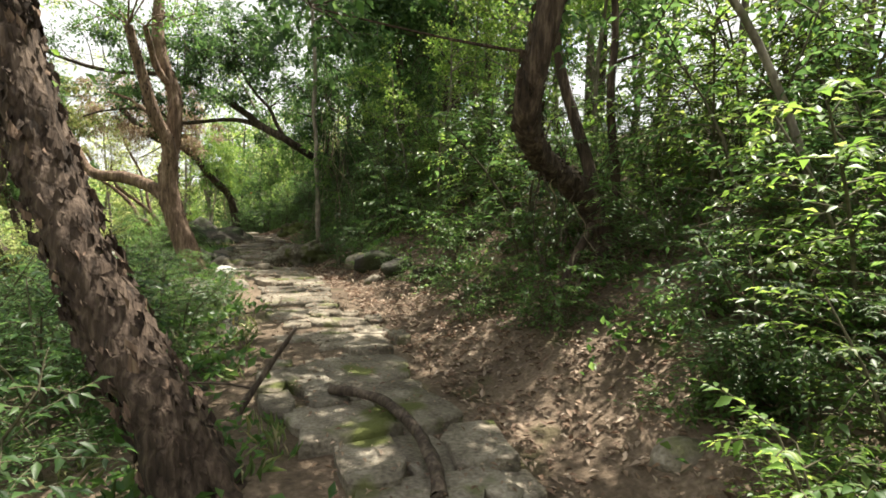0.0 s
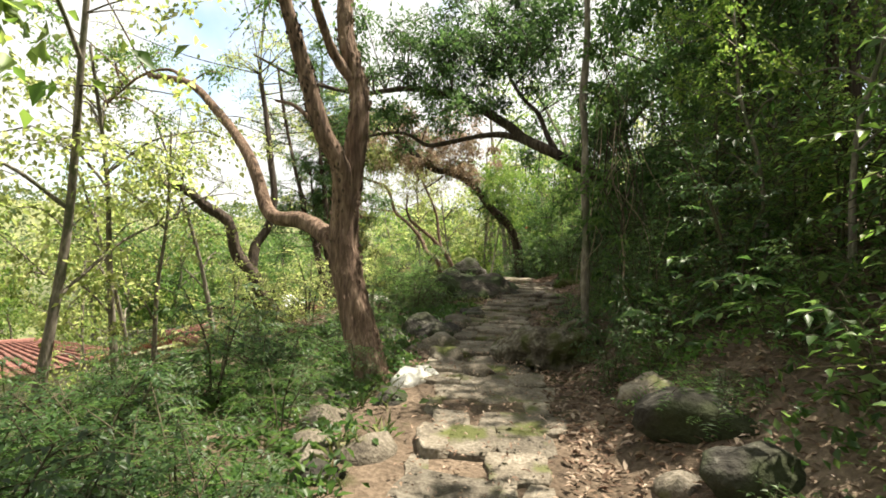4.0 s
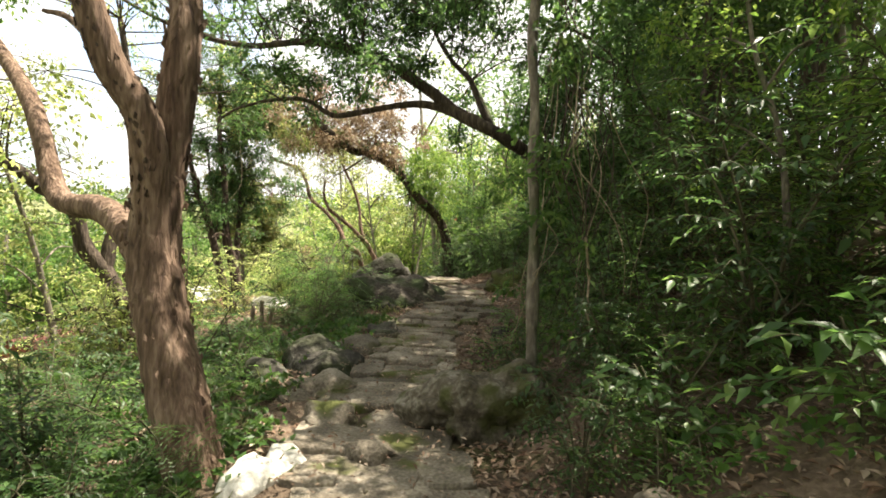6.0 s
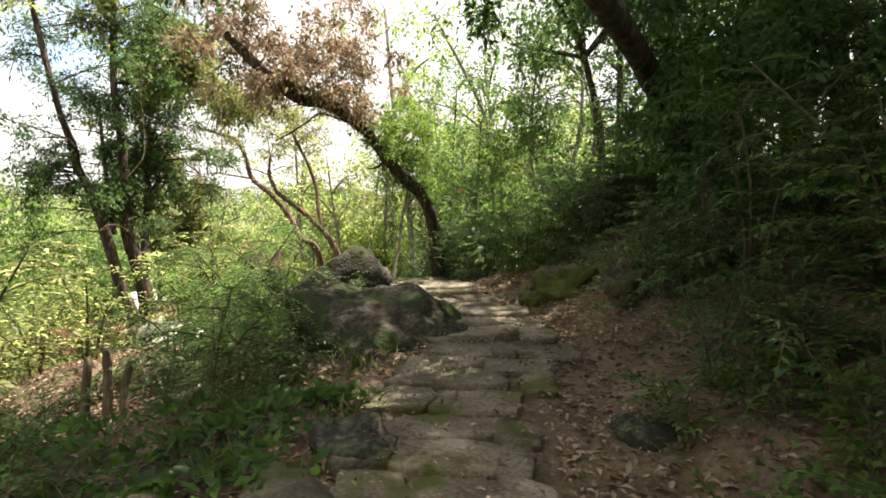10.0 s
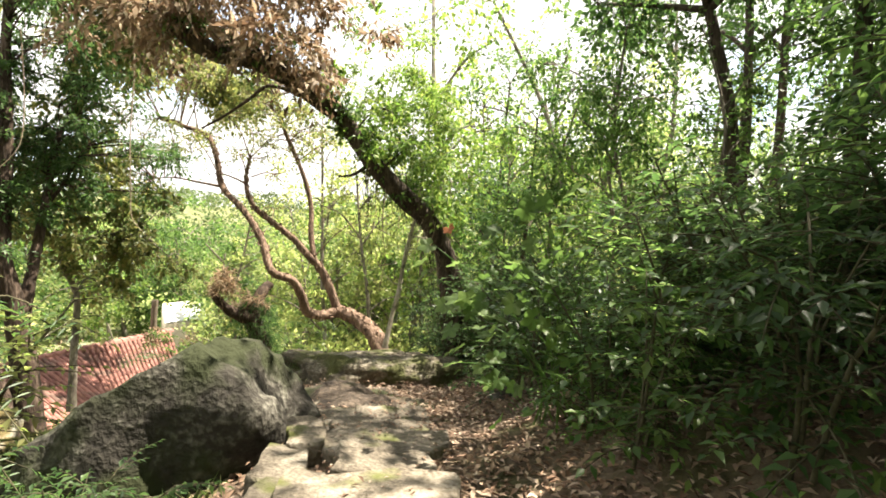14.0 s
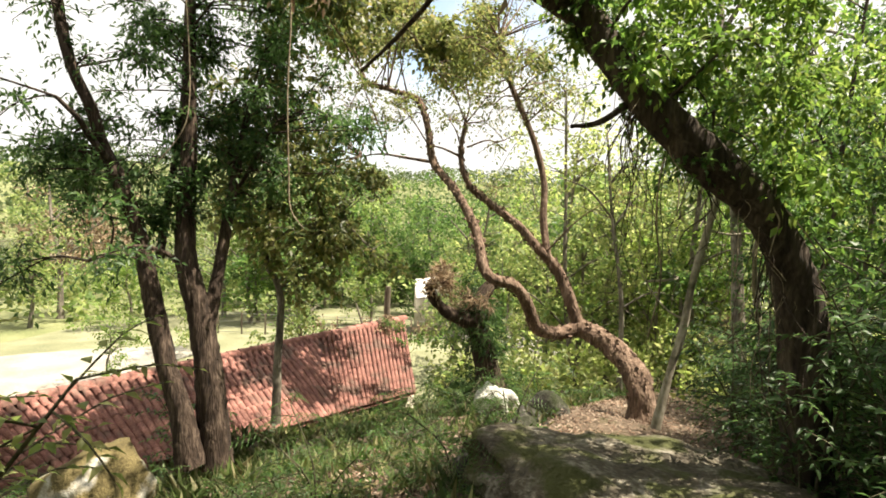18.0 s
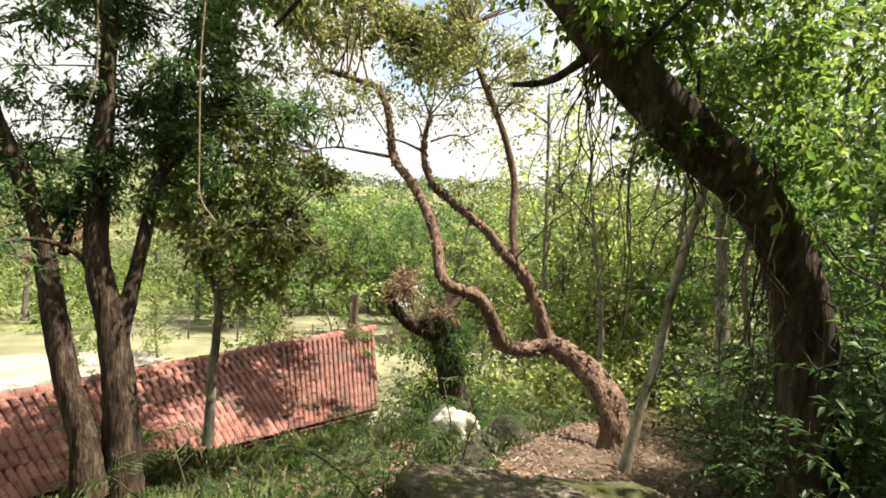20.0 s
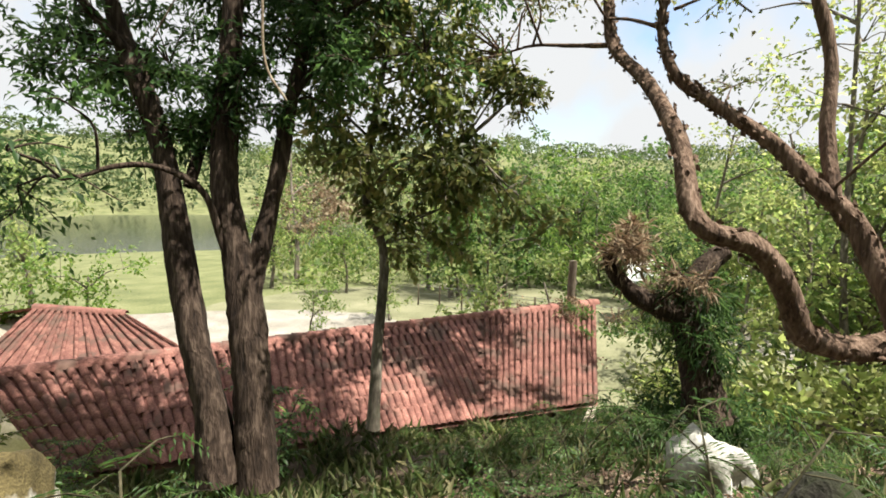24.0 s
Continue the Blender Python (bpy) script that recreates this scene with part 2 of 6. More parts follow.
def mesh_of(name, verts, faces, smooth=False):
    """A mesh from arrays; faces all of one size."""
    verts, faces = np.asarray(verts, np.float32), np.asarray(faces, np.int32)
    me = bpy.data.meshes.new(name)
    n, k = faces.shape
    me.vertices.add(len(verts))
    me.vertices.foreach_set("co", verts.ravel())
    me.loops.add(n * k)
    me.loops.foreach_set("vertex_index", faces.ravel())
    me.polygons.add(n)
    me.polygons.foreach_set("loop_start", np.arange(0, n * k, k, dtype=np.int32))
    me.polygons.foreach_set("loop_total", np.full(n, k, np.int32))
    if smooth:
        me.polygons.foreach_set("use_smooth", np.ones(n, bool))
    me.update(calc_edges=True)
    return me


def part(name, data, mat, parent=None, label="", place=None):
    """One mesh object (from mesh data or a bmesh) under a thing or a part."""
    if isinstance(data, bmesh.types.BMesh):
        me = bpy.data.meshes.new(name)
        data.to_mesh(me)
        data.free()
        data = me
    if mat and not data.materials:
        data.materials.append(mat)
    ob = new(name, data)
    if parent:
        ob.parent = parent
    if place is not None:
        ob.matrix_basis = place
    if label:
        tagged(ob, label)
    return ob


def thing(name, place, label, category, group="", kind=""):
    ob = new(name)
    ob.empty_display_size = 0.2
    ob.location = place
    return tagged(ob, label, category, group, kind)


def joined(pieces):
    """Arrays of several (verts, faces) put together."""
    vs, fs, n = [], [], 0
    for v, f in pieces:
        vs.append(v)
        fs.append(np.asarray(f) + n)
        n += len(v)
    return np.concatenate(vs), np.concatenate(fs)


def smoothed(points, steps=5):
    """A Catmull-Rom line through points (rows of any width)."""
    p = np.asarray(points, float)
    p = np.concatenate([[2 * p[0] - p[1]], p, [2 * p[-1] - p[-2]]])
    out = []
    for i in range(1, len(p) - 2):
        for t in np.arange(steps) / steps:
            a, b, c, d = p[i - 1 : i + 3]
            out.append(0.5 * (2 * b + (c - a) * t + (2 * a - 5 * b + 4 * c - d) * t**2 + (3 * b - a - 3 * c + d) * t**3))
    return np.array(out + [p[-2]])


def tube(points, r0, r1, sides=10, rough=0.06, steps=5, flare=0.0, curve=1.0, seed=0):
    """A tapered, uneven limb along a line. Returns verts and quads."""
    line = smoothed(points, steps)
    n = len(line)
    t = np.linspace(0, 1, n)
    rad = r0 + (r1 - r0) * t**curve + flare * r0 * np.exp(-t * 14)
    d = np.gradient(line, axis=0)
    d /= np.linalg.norm(d, axis=1, keepdims=True) + 1e-9
    side = np.cross(d, (0.31, 0.17, 0.05) if abs(d[0, 2]) > 0.7 else (0, 0, 1))
    side /= np.linalg.norm(side, axis=1, keepdims=True) + 1e-9
    up = np.cross(side, d)
    g = np.random.default_rng(seed + 11)
    ang = np.linspace(0, 2 * np.pi, sides, endpoint=False)
    lobes = 1 + rough * (g.normal(size=(1, sides)) * 0.8 + g.normal(size=(n, sides)) * 0.55 + 1.2 * np.sin(t * 23 + seed)[:, None] * np.cos(ang * 2)[None])
    ring = (np.cos(ang)[None, :, None] * side[:, None] + np.sin(ang)[None, :, None] * up[:, None]) * (rad[:, None] * lobes)[:, :, None]
    v = (line[:, None] + ring).reshape(-1, 3)
    i, j = np.meshgrid(np.arange(n - 1), np.arange(sides), indexing="ij")
    a, b = i * sides + j, i * sides + (j + 1) % sides
    f = np.stack([a, b, b + sides, a + sides], -1).reshape(-1, 4)
    end = np.array([[(n - 1) * sides + k for k in (0, sides // 4, sides // 2, 3 * sides // 4)]])
    return v, np.concatenate([f, end])


LEAF_V = np.array([(0, 0, 0), (0.5, 0.42, 0.10), (0, 0.5, 0), (-0.5, 0.42, 0.10), (0, 1.0, -0.12)], float)
LEAF_F = np.array([(0, 1, 2), (1, 4, 2), (0, 2, 3), (2, 4, 3)])
CARD_V = np.array([(0, 0, 0), (0.5, 0.45, 0.13), (0, 1, -0.1), (-0.5, 0.45, 0.13)], float)
CARD_F = np.array([(0, 1, 2), (0, 2, 3)])


def frond_shape(pairs=8, width=0.30):
    """A feather leaf: a midrib with narrow leaflets on both sides."""
    vs, fs = [], []
    for k in range(pairs):
        y = 0.12 + 0.86 * k / (pairs - 1)
        reach = width * math.sin(math.pi * (0.18 + 0.8 * k / pairs)) + 0.03
        for s in (-1, 1):
            n = len(vs)
            drop = -0.25 * y * y
            vs += [(0, y, drop), (s * reach * 0.5, y - 0.005, drop + 0.01), (s * reach, y + 0.06, drop - 0.03), (s * reach * 0.45, y + 0.055, drop + 0.01)]
            fs += [(n, n + 1, n + 2), (n, n + 2, n + 3)]
    return np.array(vs, float), np.array(fs)


FROND_V, FROND_F = frond_shape()
FRONDLET_V, FRONDLET_F = frond_shape(5, 0.34)


def lobed_shape():
    """A large leaf with five pointed, toothed lobes and raised parts between the veins."""
    v, n = [(0, 0.30, -0.05)], 60
    for ring in (0.55, 1.0):
        for k in range(n):
            a = -2.75 + 5.5 * k / (n - 1)
            lobe = max(math.cos(2.2 * (a - c)) ** 3 * w if abs(a - c) < 0.7 else 0 for c, w in ((-2.1, 0.20), (-1.05, 0.36), (0, 0.46), (1.05, 0.36), (2.1, 0.20)))
            r = ring * (0.43 + 0.52 * lobe * ring + (0.022 * math.cos(k * math.pi) if ring == 1.0 else 0))
            x, y = r * math.sin(a), 0.30 + r * math.cos(a)
            v.append((x, y, 0.10 * abs(x) + 0.03 * math.cos(6.0 * a) * ring - 0.25 * (y - 0.1) ** 2))
    f = [(0, k + 1, k + 2) for k in range(n - 1)]
    for k in range(n - 1):
        p, q = k + 1, n + k + 1
        f += [(p, q, q + 1), (p, q + 1, p + 1)]
    return np.array(v, float), np.array(f)


LOBED_V, LOBED_F = lobed_shape()


LF_SHAPE = (LEAF_V, LEAF_F)


def unit(v):
    return v / (np.linalg.norm(v, axis=-1, keepdims=True) + 1e-9)


def leaves(at, ahead, size, width=0.5, shape=(LEAF_V, LEAF_F), g=RNG, flat=0.5):
    """Leaves at points, each pointing ahead, more or less face up. Returns verts and triangles."""
    at, ahead = np.asarray(at, float), unit(np.asarray(ahead, float))
    n = len(at)
    face = unit(g.normal(size=(n, 3)) * (1 - flat) + np.array([0, 0, flat * 1.6]))
    side = unit(np.cross(ahead, face))
    face = np.cross(side, ahead)
    size = np.broadcast_to(size, (n,))[:, None, None]
    tv, tf = shape
    wide = width if shape[0] is LEAF_V or shape[0] is CARD_V else 1.0
    v = at[:, None] + size * (tv[None, :, 0:1] * wide * side[:, None] + tv[None, :, 1:2] * ahead[:, None] + tv[None, :, 2:3] * face[:, None])
    f = tf[None] + (np.arange(n) * len(tv))[:, None, None]
    return v.reshape(-1, 3), f.reshape(-1, 3)


def ball_points(centre, radius, n, g=RNG, shell=0.5, squash=(1, 1, 1)):
    d = unit(g.normal(size=(n, 3)))
    r = (shell + (1 - shell) * g.random(n)) ** 0.8
    return np.asarray(centre) + d * (r * radius)[:, None] * np.asarray(squash), d


def sprays(centre, radius, twigs, per, size, width=0.5, shape=(LEAF_V, LEAF_F), g=RNG, squash=(1, 1, 0.75), droop=0.35, start=0.15):
    """Leafy twigs that fan out of a centre: real twigs with leaves along them."""
    d = unit(g.normal(size=(twigs, 3)) * squash + (0, 0, 0.12))
    length = radius * (0.55 + 0.5 * g.random(twigs))
    s = start + (1 - start) * (np.arange(per) + 0.5 + 0.5 * g.random((twigs, per))) / per
    p = np.asarray(centre) + d[:, None] * (s * length[:, None])[..., None]
    p[..., 2] -= droop * (s**2) * length[:, None] * 0.5
    p += g.normal(size=p.shape) * radius * 0.05
    out = unit(g.normal(size=p.shape) * 0.8 + d[:, None] * 0.9 + (0, 0, -droop))
    sz = size * (0.65 + 0.6 * g.random(twigs * per))
    tips = np.asarray(centre) + d * length[:, None]
    tips[:, 2] -= droop * length * 0.5
    return leaves(p.reshape(-1, 3), out.reshape(-1, 3), sz, width, shape, g), tips


# ---- the lie of the land ----
PATH = np.array([(1.2, -14, -1.4), (0.5, -6, -0.5), (0.1, -2, -0.05), (0.05, 0.5, 0.14), (0.0, 2.0, 0.36), (-0.68, 3.6, 0.50), (-1.22, 4.9, 0.58),
                 (-1.72, 6.1, 0.68), (-2.45, 7.4, 0.74), (-3.12, 8.6, 0.74), (-3.82, 9.8, 0.76), (-4.18, 11.0, 0.84), (-4.5, 12.2, 0.93), (-5.0, 13.3, 1.03),
                 (-5.8, 14.3, 1.10), (-6.4, 15.1, 1.06), (-7.2, 16.3, 0.80), (-8.3, 17.7, 0.50), (-9.6, 19.6, 0.14), (-11.0, 22.5, -0.7),
                 (-13, 27, -2.0), (-16, 34, -3.6)], float)


def bumps(x, y, seed=0.0):
    """Cheap smooth noise, about -1 to 1."""
    return (np.sin(1.7 * x + 2.3 * np.sin(0.9 * y + seed)) + np.sin(2.1 * y + 1.9 * np.sin(1.3 * x + 2 * seed)) + 0.6 * np.sin(4.3 * x - 3.1 * y + seed)
            + 0.5 * np.sin(7.1 * y + 5.3 * x + 3 * seed)) / 3.1


def along(x, y):
    """Signed distance right of the path, the path's height, and how far along it (in points)."""
    x, y = np.asarray(x, float), np.asarray(y, float)
    best, side, height, where = np.full(x.shape, 1e9), np.zeros(x.shape), np.zeros(x.shape), np.zeros(x.shape)
    for k, (a, b) in enumerate(zip(PATH[:-1], PATH[1:])):
        d = b[:2] - a[:2]
        t = np.clip(((x - a[0]) * d[0] + (y - a[1]) * d[1]) / (d @ d), 0, 1)
        ex, ey = x - a[0] - t * d[0], y - a[1] - t * d[1]
        dist = np.hypot(ex, ey)
        near = dist < best
        best = np.where(near, dist, best)
        side = np.where(near, np.sign(d[1] * ex - d[0] * ey), side)
        height = np.where(near, a[2] + t * (b[2] - a[2]), height)
        where = np.where(near, k + t, where)
    return best * side, height, where


def ground_z(x, y):
    x, y = np.asarray(x, float), np.asarray(y, float)
    s, h, w = along(x, y)
    late = np.clip((w - 13.0) / 3.0, 0, 1)
    right, left = np.maximum(s - 0.75, 0), np.maximum(-s - 0.8, 0)
    bank = (0.55 - 0.25 * late) * np.minimum(right, 3.2) + 0.22 * np.clip(right - 3.2, 0, 14)
    fall = (0.22 + 0.08 * late) * np.minimum(left, 5.4) + (0.32 + 0.55 * late) * np.clip(left - 5.4, 0, 4.2) + 0.12 * np.clip(left - 9.8, 0, 12)
    fall += 0.09 * np.clip(left - 21.8, 0, 60)
    z = h + bank - fall
    off = np.clip((np.abs(s) - 0.7) / 1.2, 0, 1)
    z += off * (0.10 * bumps(x, y) + 0.05 * bumps(3.1 * x, 3.1 * y, 1.0)) + 0.018 * bumps(6 * x, 6 * y, 2.0)
    z = z - 0.30 * np.exp(-(((x + 13.6) / 2.0) ** 2 + ((y - 16.8) / 3.4) ** 2))
    z = z - 0.45 * np.exp(-(((x + 7.4) / 0.9) ** 2 + ((y - 13.9) / 0.8) ** 2))
    far = np.hypot(x + 6, y - 10)
    base = -5.2 - 0.085 * np.clip(far - 30, 0, 70)
    z = np.where(s < 0, np.maximum(z, base), z)
    hill = np.clip((far - 150) / 160, 0, 1)
    plain = np.where(s < 0, z, z * np.clip(1 - (far - 25) / 60, 0, 1) + 2.0 * np.clip((far - 25) / 60, 0, 1))
    z = np.where(far > 25, plain, z)
    return z + hill * hill * (3 - 2 * hill) * (24 + 8 * bumps(x / 55, y / 55, 3.0))


def warp(n, near, reach):
    u = np.linspace(-1, 1, n)
    return near * u + (reach - near) * np.sign(u) * np.abs(u) ** 7


gx, gy = np.meshgrid(-6 + warp(260, 17, 900), 10 + warp(260, 17, 900), indexing="ij")
gz = ground_z(gx, gy)
gi, gj = np.meshgrid(np.arange(259), np.arange(259), indexing="ij")
ga = gi * 260 + gj
ground = part("ground", mesh_of("ground", np.stack([gx, gy, gz], -1).reshape(-1, 3), np.stack([ga, ga + 260, ga + 261, ga + 1], -1).reshape(-1, 4), True), M_SOIL)
ground.data.materials.append(M_MEADOW)
cx_, cy_ = (gx[:-1, :-1] + gx[1:, 1:]) / 2, (gy[:-1, :-1] + gy[1:, 1:]) / 2
cs_ = along(cx_, cy_)[0]
ground.data.polygons.foreach_set("material_index", ((np.abs(cs_) > 11 + 1.5 * bumps(cx_, cy_)) | (np.hypot(cx_ + 6, cy_ - 10) > 26)).astype(np.int32).ravel())
tagged(ground, "brown earth slope with leaf litter and patches of moss", "ground", kind="structure")


def on_ground(x, y, lift=0.0):
    return Vector((x, y, float(ground_z(np.array([x]), np.array([y]))[0]) + lift))


# ---- beyond the house: lawn, road, lake ----
def sheet(name, outline, mat, label, category, lift=0.05, cells=26, kind="structure"):
    """A patch of ground that follows the land inside an outline given by centre, half sizes and turn."""
    cx, cy, ax, ay, turn = outline
    u, v = np.meshgrid(np.linspace(-1, 1, cells), np.linspace(-1, 1, cells), indexing="ij")
    r = np.maximum(np.abs(u), np.abs(v)) / (np.hypot(u, v) + 1e-9)
    u, v = u * r, v * r
    wob = 1 + 0.08 * bumps(3 * u, 3 * v, cx)
    lx, ly = u * ax * wob, v * ay * wob
    c, s = math.cos(radians(turn)), math.sin(radians(turn))
    x, y = cx + c * lx - s * ly, cy + s * lx + c * ly
    z = ground_z(x, y) + lift
    i, j = np.meshgrid(np.arange(cells - 1), np.arange(cells - 1), indexing="ij")
    a = i * cells + j
    ob = part(name, mesh_of(name, np.stack([x, y, z], -1).reshape(-1, 3), np.stack([a, a + cells, a + cells + 1, a + 1], -1).reshape(-1, 4), True), mat)
    return tagged(ob, label, category, kind=kind)


sheet("lawn", (-36, 26, 13, 17, 18), M_LAWN, "sunlit mown lawn below the slope", "lawn")
sheet("road", (-31, 5, 4.2, 14, 14), M_ROAD, "pale dirt road beside the lawn", "road", 0.09)
sheet("yard_path", (-24, 38, 13, 2.2, 25), M_ROAD, "pale dirt track behind the trees", "road", 0.09)
lake = part("water", mesh_of("water", [(-230, -70, -10.4), (-75, -70, -10.4), (-75, 120, -10.4), (-230, 120, -10.4)], [(0, 1, 2, 3)]), M_WATER)
tagged(lake, "calm grey-green lake below wooded hills", "lake", kind="structure")


# ---- the path ----
def slab_mesh(g, name):
    """A rough flat stone of about one metre by one metre, to be scaled; worn rounded rim."""
    n = 12
    ang = np.linspace(0, 2 * np.pi, n, endpoint=False) + g.normal(size=n) * 0.12 + 0.2
    sq = 1 / np.maximum(np.abs(np.cos(ang)), np.abs(np.sin(ang))) ** 0.95
    r = 0.475 * sq * (1 + g.normal(size=n) * 0.075)
    x, y = r * np.cos(ang), r * np.sin(ang)
    rings = [(1.02, -1.0), (1.03, -0.16), (1.005, -0.02), (0.96, 0.01)]
    v = []
    for k, (s, z) in enumerate(rings):
        v += [(x[i] * s, y[i] * s, z + g.normal() * (0.03 if k > 1 else 0)) for i in range(n)]
    v.append((0, 0, 0.02))
    f = [(k * n + i, k * n + (i + 1) % n, (k + 1) * n + (i + 1) % n) for k in range(3) for i in range(n)]
    f += [(k * n + i, (k + 1) * n + (i + 1) % n, (k + 1) * n + i) for k in range(3) for i in range(n)]
    f += [(3 * n + i, 3 * n + (i + 1) % n, 4 * n) for i in range(n)]
    return mesh_of(name, v, f)


def build_path():
    g = np.random.default_rng(21)
    shapes = [slab_mesh(g, "slab") for _ in range(9)]
    for m in shapes:
        m.materials.append(M_STONE)
    path = thing("stone_path", (0, 0, 0), "worn footpath of flat irregular grey stone slabs set as low steps", "path", kind="structure")
    line = smoothed(PATH[2:17], 12)
    seg = np.linalg.norm(np.diff(line[:, :2], axis=0), axis=1)
    run = np.r_[0, np.cumsum(seg)]
    s = 0.2
    while s < run[-1] - 0.3:
        depth = g.uniform(0.24, 0.46)
        mid = [np.interp(s + depth / 2, run, line[:, k]) for k in range(3)]
        nxt = [np.interp(s + depth / 2 + 0.1, run, line[:, k]) for k in range(2)]
        d = np.array([nxt[0] - mid[0], nxt[1] - mid[1]])
        d /= np.linalg.norm(d)
        r = np.array([d[1], -d[0]])
        half = 0.43 + 0.05 * math.sin(s * 1.3) + (0.04 if s > 12 else 0)
        count = int(g.choice([2, 3, 3, 4]))
        cuts = np.sort(np.r_[-half, half, g.uniform(-half * 0.75, half * 0.75, count - 1)])
        step = g.uniform(0.0, 0.03) if not 6.5 < s < 11.5 else g.uniform(-0.02, 0.015)
        shift = 0.09 * math.sin(s * 2.1) + g.normal() * 0.05
        for a, b in zip(cuts[:-1], cuts[1:]):
            if b - a < 0.1 or g.random() < (0.12 if 6 < s < 11.5 else 0.0):
                continue
            c = (a + b) / 2 - 0.04 + shift
            at = np.array(mid[:2]) + r * c
            dip = g.normal() * 0.012
            part("slab", shapes[int(g.integers(9))], None, path,
                 place=pose(at[0], at[1], mid[2] + 0.03 + step * 0.7 + dip, g.normal() * 1.7, g.normal() * 1.7, math.degrees(math.atan2(d[1], d[0])) - 90 + g.normal() * 7)
                 @ Matrix.Diagonal(((b - a) * g.uniform(1.03, 1.12), depth * g.uniform(1.02, 1.16), 0.13, 1)))
        s += depth * 0.97


# ---- rocks ----
def rock(name, at, size, mat, label, turn=0.0, seed=1, detail=4, sharp=0.22, sink=0.25, category="boulder", lean=0.0):
    """A boulder: a displaced ball with flattened faces, half sunk in the soil."""
    bm = bmesh.new()
    bmesh.ops.create_icosphere(bm, subdivisions=detail, radius=1.0)
    g = random.Random(seed)
    cuts = [(Vector((g.gauss(0, 1), g.gauss(0, 1), g.gauss(0.2, 0.8))).normalized(), g.uniform(0.62, 0.92)) for _ in range(9)]
    off = Vector((seed * 3.1, seed * 1.7, 0))
    for v in bm.verts:
        c = v.co.copy()
        for n, d in cuts:
            over = c.dot(n) - d
            if over > 0:
                c -= n * over * 0.85
        k = 1 + sharp * noise.noise(c * 1.3 + off) + 0.35 * sharp * noise.noise(c * 4.1 + off) + 0.14 * sharp * noise.noise(c * 11 + off)
        v.co = Vector((c.x * size[0], c.y * size[1], c.z * size[2])) * k
    for f in bm.faces:
        f.smooth = True
    ob = part(name, bm, mat)
    ob.matrix_basis = pose(at[0], at[1], at[2] - size[2] * sink, lean, 0, turn)
    return tagged(ob, label, category)


# ---- trees ----
def tree(name, label, limbs, bark, clumps=(), leaf=None, size=0.09, width=0.5, shape=(LEAF_V, LEAF_F), per=9, twigs=26, group="", seed=1, category="tree",
         droop=0.35, squash=(1, 1, 0.7), flare=0.35, rough=0.07, more=(), fine=True):
    """limbs: (part name, points, first radius, last radius). clumps: (x, y, z, radius) of the leafy ends, tied to the nearest limb by a twig."""
    g = np.random.default_rng(seed)
    base = Vector(limbs[0][1][0])
    root = thing(name, base, label, category, group)
    inv = Matrix.Translation(-base)
    lines = []
    for k, (pname, pts, r0, r1) in enumerate(limbs):
        sides = (16 if r0 > 0.12 else 12 if r0 > 0.06 else 8) if fine else 7 if r0 > 0.06 else 5
        v, f = tube(pts, r0, r1, sides, rough, (9 if r0 > 0.1 else 6) if fine else 4, flare if k == 0 else 0.0, 0.9, seed * 7 + k)
        part(pname, mesh_of(pname, v, f, True), bark, root, place=inv)
        lines.append(smoothed(pts, 4))
    if clumps and leaf:
        pool = np.concatenate([l[len(l) // 3 :] for l in lines])
        sticks, foliage = [], []
        for c in clumps:
            c = np.array(c, float)
            near = pool[np.argmin(np.linalg.norm(pool - c[:3], axis=1) + 0.6 * np.maximum(pool[:, 2] - c[2], 0))]
            mid = (near + c[:3]) / 2 + g.normal(size=3) * 0.12 * c[3] + (0, 0, 0.12 * c[3])
            sticks.append(tube([near, mid, c[:3]], 0.013, 0.006, 5 if fine else 3, 0.05, 4 if fine else 2, 0, 1, int(g.integers(999))))
            (lv, lf), tips = sprays(c[:3], c[3], twigs, per, size, width, shape, g, squash, droop)
            foliage.append((lv, lf))
            for tip in tips[::7] if fine else ():
                sticks.append(tube([c[:3], (c[:3] + tip) / 2 + (0, 0, 0.03), tip], 0.007, 0.003, 4, 0.0, 3, 0, 1, 3))
        v, f = joined(sticks)
        tagged(part("twig", mesh_of("twig", v, f, True), bark, root, place=inv), kind="stuff")
        v, f = joined(foliage)
        part("crown", mesh_of("crown", v, f), leaf, root, place=inv)
    for pname, cl, mat, sz, wd, tw, pr, note in more:
        v, f = joined([sprays(c[:3], c[3], tw, pr, sz, wd, LF_SHAPE, g, squash, 0.8)[0] for c in cl])
        part(pname, mesh_of(pname, v, f), mat, root, note, inv)
    return root


def clumps_round(points, spread, radius, n, seed=0, lift=0.0):
    g = np.random.default_rng(seed + 90)
    p = np.asarray(points, float)
    k = g.integers(len(p), size=n)
    c = p[k] + g.normal(size=(n, 3)) * np.asarray(spread) + (0, 0, lift)
    return [(*q, radius * g.uniform(0.6, 1.25)) for q in c]


# the reddish three-limbed tree beside the path
t1_trunk = [(-3.64, 7.63, 0.30), (-3.74, 7.64, 0.70), (-3.92, 7.65, 1.15), (-4.09, 7.66, 1.62), (-4.17, 7.68, 1.93), (-4.20, 7.74, 2.30)]
t1_right = [(-4.15, 7.68, 1.80), (-4.21, 7.75, 2.12), (-4.20, 7.79, 2.45), (-4.15, 7.83, 2.98), (-4.18, 7.88, 3.35), (-4.29, 7.87, 3.68), (-4.42, 7.91, 4.19), (-4.49, 8.11, 5.06)]
t1_fork = [(-4.19, 7.87, 3.40), (-4.31, 7.74, 3.60), (-4.33, 7.61, 3.77), (-4.31, 7.39, 4.13)]
